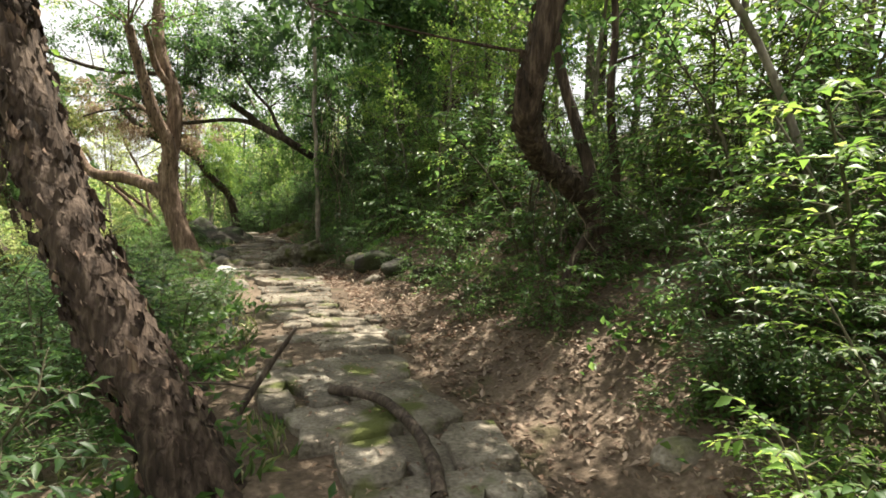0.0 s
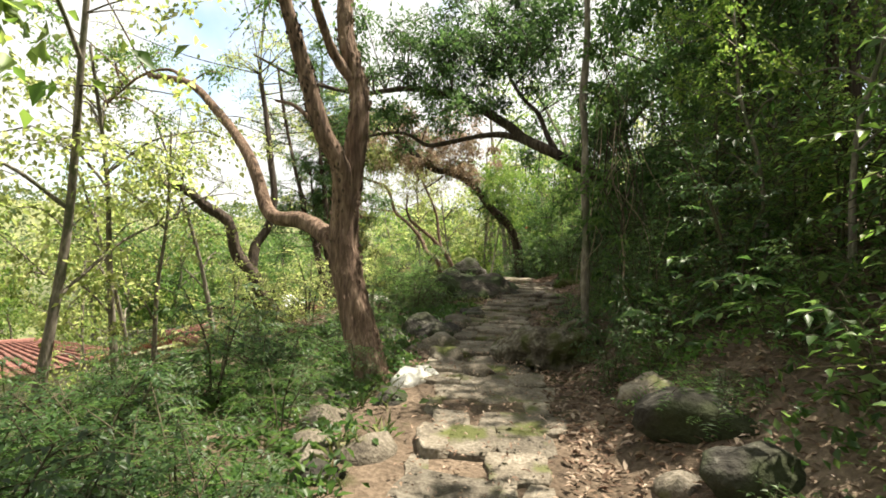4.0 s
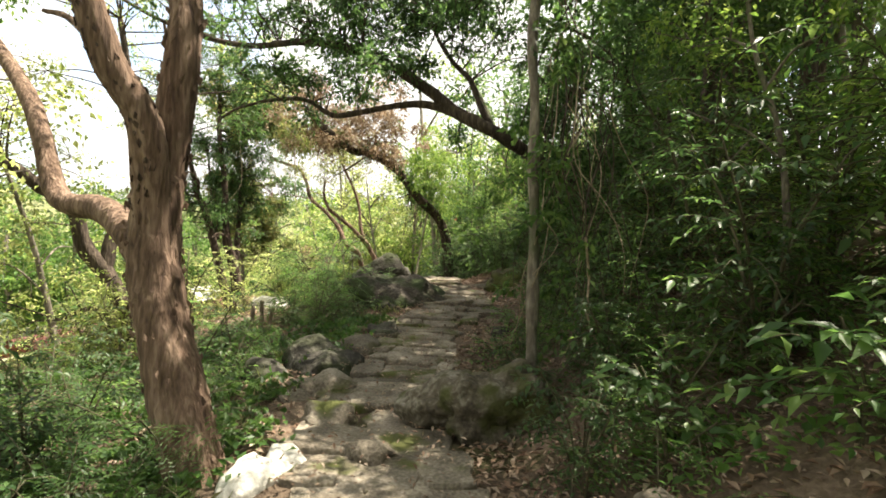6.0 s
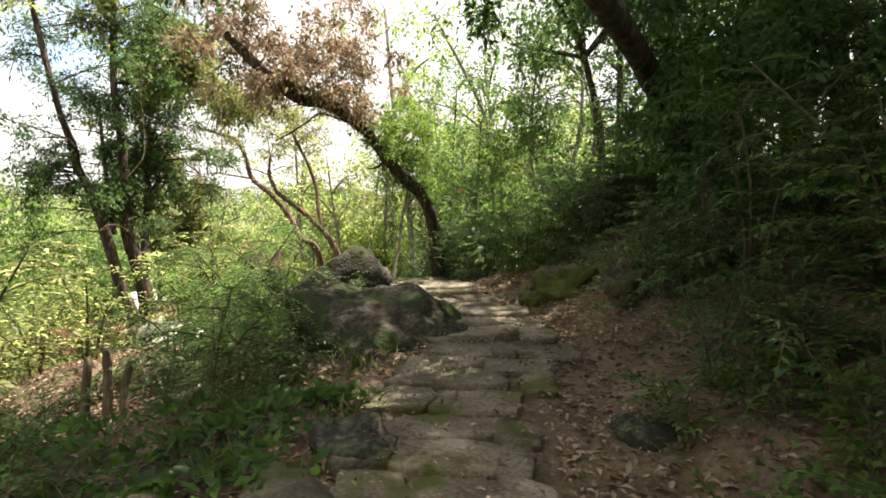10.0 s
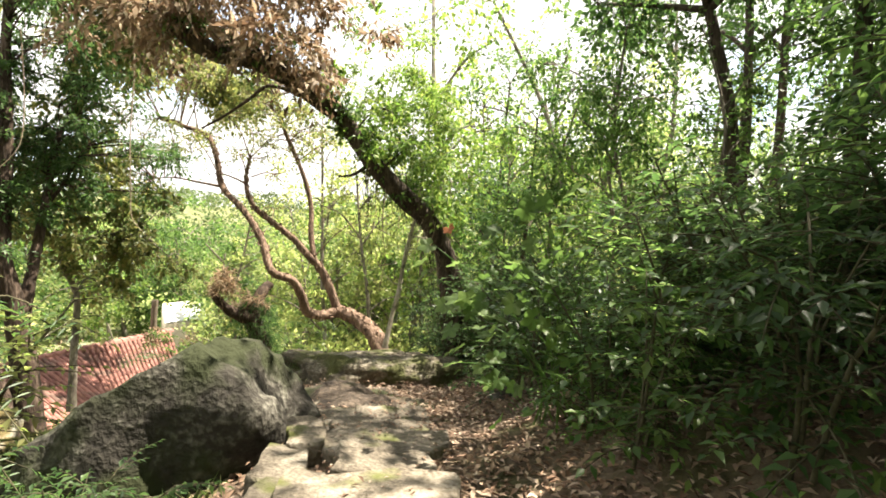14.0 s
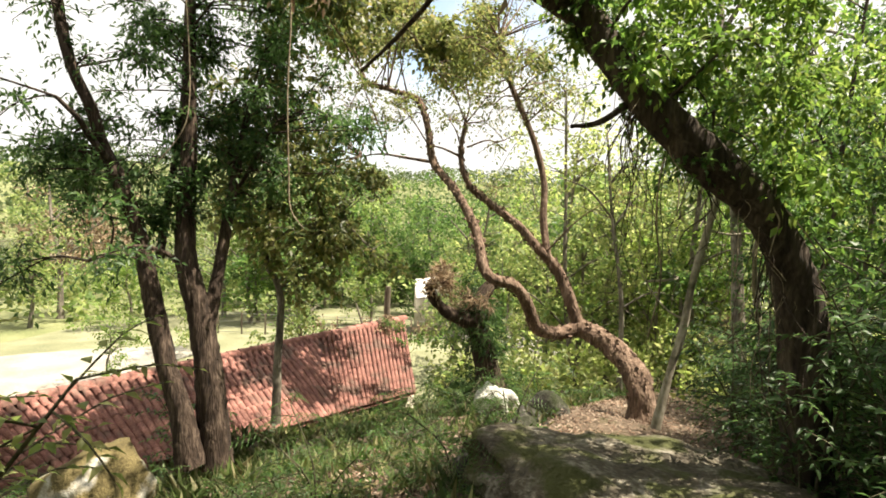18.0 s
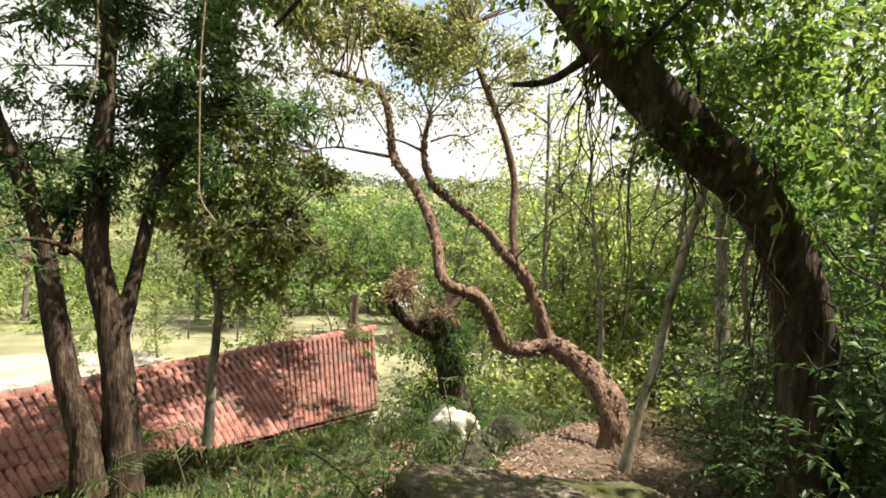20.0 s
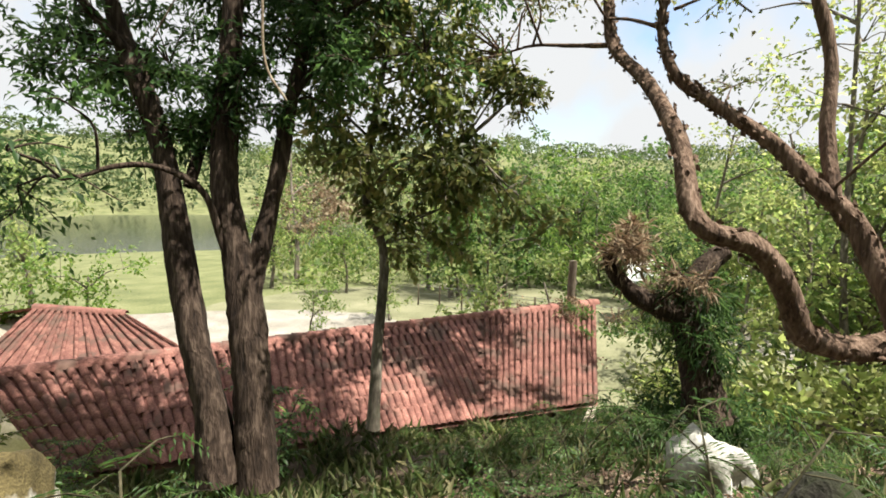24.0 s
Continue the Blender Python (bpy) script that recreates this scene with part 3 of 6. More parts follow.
t1_mid = [(-4.14, 7.67, 1.78), (-4.15, 7.66, 2.14), (-4.12, 7.58, 2.59), (-4.20, 7.44, 2.88), (-4.28, 7.34, 3.29), (-4.33, 7.25, 3.63), (-4.37, 7.11, 4.05)]
t1_left = [(-4.12, 7.67, 1.75), (-4.45, 7.72, 1.98), (-4.90, 7.82, 2.12), (-5.42, 7.84, 2.20), (-5.73, 7.88, 2.65), (-6.04, 7.93, 3.00), (-6.58, 7.94, 3.47), (-7.27, 7.98, 3.92), (-8.23, 7.97, 4.17)]
t1_leftb = [(-7.27, 7.98, 3.91), (-7.79, 8.01, 4.19), (-8.46, 7.94, 4.18), (-9.28, 7.89, 3.90)]
t1_midb = [(-4.21, 7.44, 2.90), (-4.57, 7.45, 3.16), (-4.90, 7.48, 3.27)]
tree("three_limbed_tree", "reddish flaky-barked tree with three bare limbs beside the stone path",
     [("trunk", t1_trunk, 0.165, 0.125), ("limb", t1_right, 0.13, 0.07), ("limb", t1_fork, 0.06, 0.035), ("limb", t1_mid, 0.11, 0.055),
      ("limb", t1_left, 0.105, 0.04), ("branch", t1_leftb, 0.03, 0.012), ("branch", t1_midb, 0.028, 0.012)],
     M_BARK_RED, clumps_round([t1_right[-1], t1_mid[-1], t1_fork[-1], t1_left[-1], t1_leftb[-1]], (0.9, 0.9, 0.55), 0.46, 24, 3, 0.4),
     L_BUSH, 0.062, 0.45, seed=3, rough=0.04, flare=0.2)

# the leaning flaky trunk at the start
t0 = [(-1.03, 2.18, 0.28), (-1.23, 2.25, 0.65), (-1.44, 2.31, 0.96), (-1.66, 2.37, 1.32), (-1.87, 2.43, 1.74), (-2.04, 2.50, 2.21), (-2.20, 2.57, 2.69), (-2.46, 2.70, 3.39)]
tree("leaning_tree", "dark leaning trunk with peeling flaky bark over undergrowth", [("trunk", t0, 0.15, 0.10)], M_BARK_DEEP,
     clumps_round([t0[-1]], (0.9, 0.9, 0.5), 0.45, 10, 5, 0.4), L_BUSH, 0.08, seed=5, rough=0.12)

# the dark bent tree on the bank
t2 = [(1.15, 4.57, 0.75), (1.18, 4.60, 1.27), (1.07, 4.51, 1.64), (0.81, 4.26, 1.86), (0.56, 3.96, 2.00), (0.41, 3.62, 2.19), (0.43, 3.48, 2.49), (0.51, 3.45, 2.83), (0.55, 3.47, 3.21), (0.50, 3.56, 3.97)]
t2b = [(1.16, 4.60, 1.42), (1.10, 4.73, 1.94), (0.99, 4.85, 2.40), (0.87, 4.92, 2.85), (0.82, 4.99, 3.37), (0.91, 5.14, 4.33)]
t2c = [(1.39, 4.99, 1.10), (1.43, 5.13, 1.88), (1.37, 5.17, 2.66), (1.42, 5.26, 3.42), (1.37, 5.36, 4.51)]
t2_roots = [[(1.06, 4.45, 1.51), (0.92, 4.34, 1.31), (0.82, 4.28, 1.11), (0.74, 4.21, 0.90)], [(1.19, 4.50, 1.37), (1.27, 4.39, 1.20), (1.28, 4.33, 0.93)],
            [(1.10, 4.40, 1.33), (1.03, 4.28, 1.16), (0.93, 4.22, 0.94)], [(1.24, 4.60, 1.42), (1.47, 4.70, 1.18), (1.62, 4.69, 0.94)]]
tree("bent_tree", "dark bent trunk with exposed roots on an earth bank",
     [("trunk", t2, 0.11, 0.08), ("limb", [t2[-1], (0.8, 4.2, 4.4), (0.4, 5.2, 5.4), (-0.2, 6.6, 5.8)], 0.08, 0.03), ("limb", [(0.4, 5.2, 5.4), (-0.6, 5.5, 5.5), (-1.6, 6.0, 5.6), (-2.3, 6.3, 5.9)], 0.04, 0.015), ("limb", t2b, 0.055, 0.035), ("limb", t2c, 0.045, 0.03)] + [("root", r, 0.045, 0.02) for r in t2_roots], M_BARK_DEEP,
     clumps_round([t2[-1], t2b[-1]], (1.0, 1.0, 0.6), 0.55, 18, 6, 0.3), L_DARK, 0.08, seed=6,
     # Unseen crown, with the limbs up to it, added to shade path and bank.
     more=[("canopy", clumps_round([(0.2, 5.2, 5.7), (0.8, 6.0, 5.9), (-0.3, 6.6, 5.9), (0.6, 4.4, 5.5), (-0.6, 7.4, 6.1), (0.3, 3.7, 5.3), (0.9, 5.0, 5.8), (1.6, 5.6, 5.7), (2.0, 6.2, 5.9), (1.4, 4.6, 5.5), (1.1, 3.6, 5.2), (-1.2, 5.6, 5.6), (-1.6, 6.3, 5.8), (-0.7, 5.0, 5.5), (-1.9, 5.4, 5.6), (-2.3, 6.5, 5.9)], (0.45, 0.45, 0.25), 0.55, 104, 50), L_DARK, 0.11, 0.5, 20, 7, "high leafy clumps added overhead to cast shade")])

# the slim pale trunk and the dark tree that reaches over the path
t3 = [(-2.46, 9.39, 0.55), (-2.47, 9.40, 1.19), (-2.48, 9.42, 1.71), (-2.49, 9.43, 2.14), (-2.51, 9.44, 2.56), (-2.52, 9.45, 2.99), (-2.57, 9.50, 3.44), (-2.57, 9.59, 4.16), (-2.66, 9.70, 5.33)]
tree("slim_tree", "slim pale grey trunk hung with dry creepers beside the path", [("trunk", t3, 0.042, 0.034)], M_BARK_GREY,
     clumps_round([t3[-1]], (0.8, 0.8, 0.6), 0.5, 12, 8), L_DARK, 0.07, seed=8, flare=0.1, rough=0.12,
     more=[("creeper", clumps_round([(p[0] + 0.1, p[1] + 0.05, p[2]) for p in t3[2:8]], (0.14, 0.14, 0.25), 0.2, 30, 53), L_BUSH, 0.065, 0.5, 9, 6, "leafy creeper on the trunk")])
t4 = [(-2.88, 14.02, 1.09), (-2.96, 14.02, 1.77), (-3.15, 13.97, 2.40), (-3.43, 13.93, 2.87)] + [(-3.85, 12.18, 3.29), (-4.38, 12.03, 3.58), (-4.73, 11.94, 3.86), (-5.26, 11.73, 4.22), (-5.72, 11.56, 4.42), (-6.41, 11.43, 4.57), (-7.31, 11.33, 4.60), (-7.99, 11.14, 4.74), (-8.76, 10.89, 5.04), (-9.57, 10.63, 5.49)]
t4_low = [(-4.33, 12.00, 3.53), (-4.78, 11.96, 3.70), (-5.22, 11.92, 3.72), (-5.79, 11.79, 3.64), (-6.21, 11.75, 3.63), (-6.66, 11.71, 3.87), (-7.19, 11.61, 3.89), (-7.73, 11.50, 3.80), (-8.09, 11.50, 3.69)]
t4_up = [(-3.95, 12.24, 3.33), (-4.16, 12.24, 3.70), (-4.37, 12.36, 4.08), (-4.69, 12.40, 4.41), (-5.06, 12.55, 4.94), (-5.31, 12.66, 5.62)]
tree("overhanging_tree", "dark trunk leaning from the bank with long limbs overhead",
     [("trunk", t4, 0.12, 0.022), ("limb", t4_low, 0.055, 0.018), ("limb", t4_up, 0.05, 0.02)], M_BARK_DARK,
     clumps_round(t4[6:10] + t4_low[2:6] + t4_up[2:], (0.5, 0.5, 0.26), 0.44, 60, 9, 0.45)
     + clumps_round([(-6.66, 10.77, 5.03), (-6.08, 11.38, 5.29), (-5.55, 11.83, 5.09), (-5.01, 12.30, 5.23), (-4.54, 12.72, 5.54), (-6.36, 10.95, 4.53), (-5.42, 12.28, 5.66)], (0.5, 0.5, 0.28), 0.48, 56, 45), L_DARK, 0.075, 0.42, seed=9,
     # The first set is an unseen crown, added only to darken the path below.
     more=[("canopy", clumps_round([(-2.0, 11.8, 6.3), (-1.6, 12.8, 6.4), (-2.8, 12.6, 6.4), (-2.4, 13.6, 6.6), (-1.2, 11.2, 6.3), (-3.1, 13.9, 6.5), (-2.9, 11.2, 6.1), (-4.4, 14.3, 6.4)], (0.6, 0.6, 0.3), 0.65, 64, 47),
            L_DARK, 0.13, 0.55, 22, 7, "high leafy clumps added overhead to cast shade"),
           ("lower_crown", clumps_round([(-3.53, 13.29, 3.76), (-3.22, 13.25, 3.18), (-2.93, 13.23, 3.52), (-2.74, 13.09, 2.86), (-3.06, 13.59, 2.70), (-2.82, 13.26, 2.29), (-3.28, 13.91, 2.40), (-2.66, 13.18, 3.45), (-3.58, 13.96, 2.79), (-3.16, 13.31, 3.78)], (0.3, 0.3, 0.2), 0.40, 40, 51),
            L_DARK, 0.075, 0.42, 26, 8, "dense dark lower foliage")])

# the forked tree down the left slope
t5 = [(-8.83, 11.09, -0.60), (-9.07, 10.94, 0.11), (-9.32, 10.78, 0.76), (-9.55, 10.63, 1.27), (-9.80, 10.46, 1.66), (-9.86, 10.32, 2.24), (-10.13, 10.00, 2.54), (-10.26, 9.79, 2.76), (-10.53, 9.47, 3.00)]
t5b = [(-9.55, 10.63, 1.27), (-9.60, 10.75, 1.79), (-9.50, 10.96, 2.17), (-9.43, 11.04, 2.81), (-9.62, 11.07, 3.64), (-9.79, 11.10, 4.43), (-10.01, 11.10, 5.31)]
t5c = [(-9.34, 10.76, 0.63), (-9.52, 10.50, 0.74), (-9.61, 10.31, 0.72), (-9.72, 10.10, 0.60)]
tree("forked_tree", "grey-brown forked tree leaning over the lower slope",
     [("trunk", t5, 0.16, 0.07), ("limb", t5b, 0.10, 0.04), ("branch", t5c, 0.05, 0.02)], M_BARK_DARK,
     clumps_round([t5[-1], t5[-2], t5b[-1], t5b[-2], t5c[-1]], (1.1, 1.1, 0.75), 0.5, 46, 10, 0.5), L_AIRY, 0.06, 0.42, seed=10, twigs=20)

# the dark cluster of trunks above the tiled roof
t6a = [(-12.58, 15.81, -0.62), (-12.67, 15.72, -0.05), (-12.77, 15.59, 0.48), (-12.90, 15.46, 1.27), (-13.01, 15.35, 1.93), (-13.06, 15.20, 2.45), (-13.15, 15.04, 2.84), (-13.12, 14.94, 3.24), (-13.14, 14.73, 3.87)]
t6b = [(-12.57, 16.07, -0.69), (-12.66, 16.04, -0.06), (-12.75, 16.00, 0.52), (-12.83, 15.93, 1.06), (-12.93, 15.82, 1.59), (-13.01, 15.82, 2.17), (-13.10, 15.87, 2.89), (-13.18, 15.89, 3.52), (-13.42, 15.94, 4.57)]
t6c = [(-12.79, 16.02, 0.83), (-12.88, 16.11, 1.28), (-12.98, 16.22, 1.78), (-13.04, 16.33, 2.38), (-13.20, 16.46, 2.96), (-13.26, 16.57, 3.52)]
t6d = [(-12.80, 15.96, 0.83), (-12.78, 15.82, 1.24), (-12.74, 15.72, 1.60), (-12.69, 15.56, 1.76), (-12.64, 15.34, 1.83), (-12.57, 15.14, 1.81), (-12.49, 15.00, 1.75), (-12.40, 14.89, 1.72)]
t6e = [(-12.94, 15.55, 1.67), (-13.13, 15.62, 2.04), (-13.39, 15.74, 2.63), (-13.67, 15.87, 3.32), (-13.85, 15.95, 3.97)]
t6f = [(-13.10, 15.13, 2.67), (-12.97, 14.94, 2.91), (-12.81, 14.83, 3.09), (-12.77, 14.65, 3.28)]
t6g = [(-13.04, 16.33, 2.38), (-13.05, 16.53, 2.70), (-13.16, 16.76, 3.10), (-13.17, 16.90, 3.34)]
# Near-black bark puts the shade on these trunks into their colour.
tree("clustered_tree", "cluster of dark leaning trunks rising from the grass above the roof",
     [("trunk", t6a + [(t6a[-1][0] - 0.3, t6a[-1][1] - 0.2, 5.6), (t6a[-1][0] - 0.5, t6a[-1][1] - 0.3, 7.0)], 0.135, 0.035),
      ("trunk", t6b + [(t6b[-1][0] - 0.1, t6b[-1][1] + 0.1, 6.0), (t6b[-1][0] - 0.2, t6b[-1][1] + 0.2, 7.8)], 0.175, 0.035), ("limb", t6c, 0.085, 0.04), ("branch", t6d, 0.035, 0.012), ("limb", t6e, 0.05, 0.03),
      ("branch", t6f, 0.045, 0.02), ("branch", t6g, 0.03, 0.012)], M_BARK_DEEP,
     clumps_round([t6a[-1], t6b[-1], t6c[-1], t6e[-1], t6f[-1], t6g[-1], t6c[-2], t6d[-1], t6b[-2], t6a[-2]], (0.5, 0.5, 0.3), 0.45, 30, 11, 0.05)
     + clumps_round([(-13.86, 15.77, 4.33), (-13.52, 16.23, 4.01), (-13.28, 16.64, 4.37), (-12.87, 17.00, 3.95), (-12.57, 17.18, 3.34), (-12.33, 17.51, 3.22), (-13.81, 15.40, 3.79), (-13.21, 16.42, 3.45), (-13.43, 16.02, 2.96), (-13.85, 15.05, 3.10), (-13.83, 14.82, 2.62), (-12.97, 16.70, 2.99), (-14.13, 15.37, 4.39), (-13.12, 16.93, 4.66)], (0.3, 0.3, 0.22), 0.42, 54, 43)
     + clumps_round([(-12.81, 14.52, 2.69), (-12.84, 14.74, 2.43), (-12.71, 14.60, 2.06), (-13.31, 15.35, 2.99), (-13.22, 15.62, 2.68), (-13.26, 16.15, 2.95), (-13.14, 16.53, 2.63), (-13.15, 16.71, 2.96), (-13.21, 15.97, 2.38), (-13.30, 15.46, 2.28), (-12.56, 14.54, 1.62), (-13.21, 16.43, 2.21)], (0.25, 0.25, 0.2), 0.36, 30, 44)
     + clumps_round([(t6b[-1][0] + a, t6b[-1][1] + b, c) for a, b, c in ((0, 0, 5.2), (0.6, 0.5, 5.6), (-0.7, 0.2, 6.0), (0.2, -0.7, 6.4), (0.3, 0.4, 7.0), (-0.3, 0, 7.6), (-0.9, -0.6, 6.8), (0.8, -0.3, 6.3))], (0.45, 0.45, 0.3), 0.5, 44, 46)
     + clumps_round([(-12.4, 15.2, 5.0), (-14.6, 15.0, 5.2), (-14.4, 16.8, 5.4), (-12.2, 16.6, 5.2), (-13.4, 14.4, 5.6), (-13.2, 17.2, 5.6), (-15.2, 16.0, 5.8), (-14.8, 18.0, 5.6)], (0.5, 0.5, 0.35), 0.5, 34, 52),
     L_DARK, 0.085, 0.34, twigs=22, per=8, seed=11, droop=0.45)

# the thin tree with an olive crown
t9 = [(-13.60, 17.05, -0.78), (-13.70, 17.09, 0.02), (-13.80, 17.16, 0.83), (-13.86, 17.12, 1.17), (-13.92, 16.99, 1.46), (-13.98, 17.00, 1.91), (-14.05, 17.09, 2.54), (-14.12, 17.22, 3.23), (-14.22, 17.28, 4.04)]
t9b = [(-13.95, 17.02, 1.68), (-13.83, 17.27, 1.92), (-13.68, 17.58, 2.03), (-13.54, 17.89, 2.14)]
t9c = [(-14.00, 17.05, 2.14), (-14.10, 16.76, 2.42), (-14.08, 16.54, 2.74)]
tree("thin_tree", "thin crooked tree with an olive-green crown before the roof", [("trunk", t9, 0.055, 0.025), ("branch", t9b, 0.02, 0.008), ("branch", t9c, 0.02, 0.008)],
     M_BARK_GREY, clumps_round([(-14.13, 16.93, 2.88), (-13.94, 17.27, 2.70), (-13.73, 17.58, 2.42), (-13.63, 17.91, 2.09), (-13.64, 17.58, 1.70), (-13.78, 17.26, 1.58), (-13.90, 16.82, 1.85), (-14.11, 17.28, 3.23), (-13.63, 18.16, 1.71), (-14.00, 16.65, 2.35), (-14.1, 17.3, 3.6), (-14.2, 17.0, 4.0), (-14.0, 17.7, 3.4), (-14.2, 17.3, 4.5), (-13.8, 18.0, 2.9), (-14.2, 16.7, 3.4)], (0.28, 0.28, 0.26), 0.34, 116, 12),
     L_OLIVE, 0.105, 0.5, twigs=14, per=7, seed=12, droop=0.6)

# the creeper-clad tree that arches over the path
t7 = [(-7.73, 18.59, 1.30), (-7.76, 18.52, 1.76), (-7.81, 18.34, 2.18), (-7.89, 18.08, 2.49), (-8.01, 17.76, 2.71), (-8.16, 17.49, 2.96), (-8.34, 17.32, 3.25), (-8.52, 17.13, 3.56)] + [(-8.59, 16.20, 3.81), (-8.83, 15.95, 3.83), (-9.06, 15.70, 3.96), (-9.33, 15.43, 4.27), (-9.69, 15.11, 4.74)]
t7b = [(-8.51, 17.15, 3.53), (-8.87, 16.99, 3.72), (-9.23, 16.83, 3.83), (-9.50, 16.77, 3.68), (-9.78, 16.68, 3.50), (-10.06, 16.60, 3.36)]
t7c = [(-8.22, 17.40, 3.02), (-8.32, 17.23, 2.88), (-8.41, 17.10, 2.85)]
tree("arching_tree", "dark arching trunk wrapped in creepers and dry vines over the path",
     [("trunk", t7, 0.135, 0.075), ("root", [t7[1], t7[0], (t7[0][0] + 0.05, t7[0][1] + 0.1, t7[0][2] - 0.9)], 0.12, 0.15), ("limb", t7b, 0.028, 0.012), ("branch", t7c, 0.022, 0.01)], M_BARK_DARK,
     clumps_round(t7[5:8], (0.2, 0.2, 0.1), 0.26, 12, 13, 0.3), L_BRIGHT, 0.06, 0.5, seed=13, twigs=20, droop=0.6, flare=0.0,
     more=[("leafy_creeper", clumps_round([(t7[k][0] + 0.3, t7[k][1] + 0.4, t7[k][2] + 0.5) for k in (4, 5, 6)], (0.22, 0.22, 0.28), 0.32, 22, 14, 0.1), L_BRIGHT, 0.05, 0.5, 18, 8, "sunlit leafy creeper behind the trunk"),
           ("creeper", clumps_round(t7[3:11], (0.12, 0.12, 0.10), 0.22, 30, 41, 0.12), L_BUSH, 0.045, 0.6, 18, 7, "green creeper leaves on the trunk"),
           ("curtain", clumps_round([(-8.44, 17.89, 3.64), (-8.30, 18.17, 3.97), (-8.04, 18.25, 3.47), (-7.78, 18.20, 3.06), (-8.20, 18.08, 3.26), (-8.66, 17.98, 4.24), (-8.06, 18.53, 4.02), (-7.58, 18.23, 2.73), (-8.96, 17.85, 4.53), (-8.28, 18.48, 4.41)], (0.2, 0.2, 0.2), 0.32, 46, 49), L_BRIGHT, 0.055, 0.5, 18, 8, "sunlit hanging creeper leaves"),
           ("dry_creeper", clumps_round([(-9.85, 15.76, 4.97), (-9.17, 16.04, 4.70), (-8.66, 16.25, 4.42), (-8.23, 16.43, 4.15), (-9.36, 15.72, 4.27), (-8.84, 16.21, 5.16), (-10.05, 15.47, 5.26), (-9.43, 15.7, 4.15), (-8.5, 15.8, 4.9), (-7.9, 15.9, 4.1), (-9.0, 15.6, 4.5), (-9.6, 15.5, 4.6)], (0.42, 0.42, 0.32), 0.42, 92, 42), L_DRY, 0.085, 0.42, 20, 7, "dry brown hanging leaves")])

# the pale twisted tree where the path turns down
t8 = [(-10.01, 20.29, -0.07), (-10.16, 20.33, 0.36), (-10.48, 20.42, 0.56), (-10.83, 20.45, 0.70), (-11.18, 20.40, 0.79)]
t8l = [(-11.18, 20.40, 0.78), (-11.27, 20.07, 0.72), (-11.35, 19.77, 0.81), (-11.32, 19.60, 1.07), (-11.30, 19.32, 1.39), (-11.35, 18.90, 1.56), (-11.72, 18.98, 2.07), (-12.32, 19.07, 2.56), (-12.91, 19.07, 2.97), (-13.14, 19.09, 3.50), (-13.34, 19.03, 3.90), (-13.64, 18.79, 4.04), (-13.97, 18.49, 4.17)]
t8r = [(-11.18, 20.40, 0.79), (-11.31, 20.35, 1.11), (-11.54, 20.27, 1.55), (-11.69, 20.07, 1.80), (-11.95, 19.91, 2.11), (-12.24, 19.54, 2.45), (-12.39, 19.35, 2.65), (-12.58, 19.31, 3.06), (-12.67, 19.44, 3.54)]
t8u = [(-11.62, 20.17, 1.72), (-11.81, 20.24, 2.19), (-11.94, 20.33, 2.74), (-12.10, 20.27, 3.29), (-12.36, 20.16, 3.87), (-12.48, 20.04, 4.23), (-12.70, 20.01, 4.84)]
t8s = [(-12.91, 19.06, 2.97), (-13.26, 18.82, 3.03), (-13.56, 18.56, 3.08), (-13.82, 18.34, 3.04)]
t8t = [(-12.59, 19.30, 3.06), (-12.82, 19.16, 3.17), (-13.02, 19.04, 3.22)]
t8v = [(-12.54, 19.39, 3.19), (-12.46, 19.73, 3.31), (-12.39, 19.99, 3.17)]
tree("twisted_tree", "pale twisted tree with crooked bare limbs beside the path",
     [("trunk", t8, 0.16, 0.115), ("limb", t8l, 0.098, 0.032), ("limb", t8r, 0.09, 0.028), ("limb", t8u, 0.055, 0.035), ("branch", t8s, 0.025, 0.01),
      ("branch", t8t, 0.018, 0.01), ("branch", t8v, 0.014, 0.008)], M_BARK_RED,
     clumps_round([t8l[-1], t8l[-2], t8r[-1], t8u[-1], t8u[-2], t8s[-1], t8v[-1], t8u[-3]], (0.55, 0.55, 0.45), 0.42, 84, 15, 0.3), L_OLIVE, 0.055, 0.5, twigs=18, per=8, seed=15,
     # High crown added above the roof to dapple its tiles with shade.
     more=[("canopy", clumps_round([(-14.6, 19.2, 5.4), (-13.6, 17.8, 5.6), (-15.8, 20.4, 5.6), (-15.2, 18.2, 5.9), (-16.4, 21.6, 5.8), (-13.4, 16.2, 5.8), (-14.4, 21.0, 5.5), (-16.8, 19.6, 6.0)], (0.5, 0.5, 0.3), 0.62, 66, 48),
            L_OLIVE, 0.12, 0.6, 34, 8, "high leafy clumps added overhead to cast shade")])

# the slanting pale stem and the dark stub of a tree behind
t10 = [(-8.66, 18.46, 0.75), (-8.64, 18.57, 1.21), (-8.62, 18.66, 1.51), (-8.62, 18.72, 1.80), (-8.61, 18.77, 2.02), (-8.59, 18.86, 2.34), (-8.57, 18.95, 2.66), (-8.57, 19.01, 2.98), (-8.58, 19.04, 3.32)]
t10b = [(-8.59, 18.84, 2.27), (-8.55, 19.08, 2.24), (-8.50, 19.35, 2.25), (-8.45, 19.60, 2.19)]
t10c = [(-8.62, 18.68, 1.58), (-8.76, 18.66, 1.63), (-8.90, 18.64, 1.76), (-9.03, 18.66, 1.90)]
t10d = [(-8.50, 19.57, 1.50), (-8.58, 19.55, 2.06), (-8.56, 19.65, 2.38), (-8.53, 19.75, 2.73), (-8.55, 19.79, 3.15)]
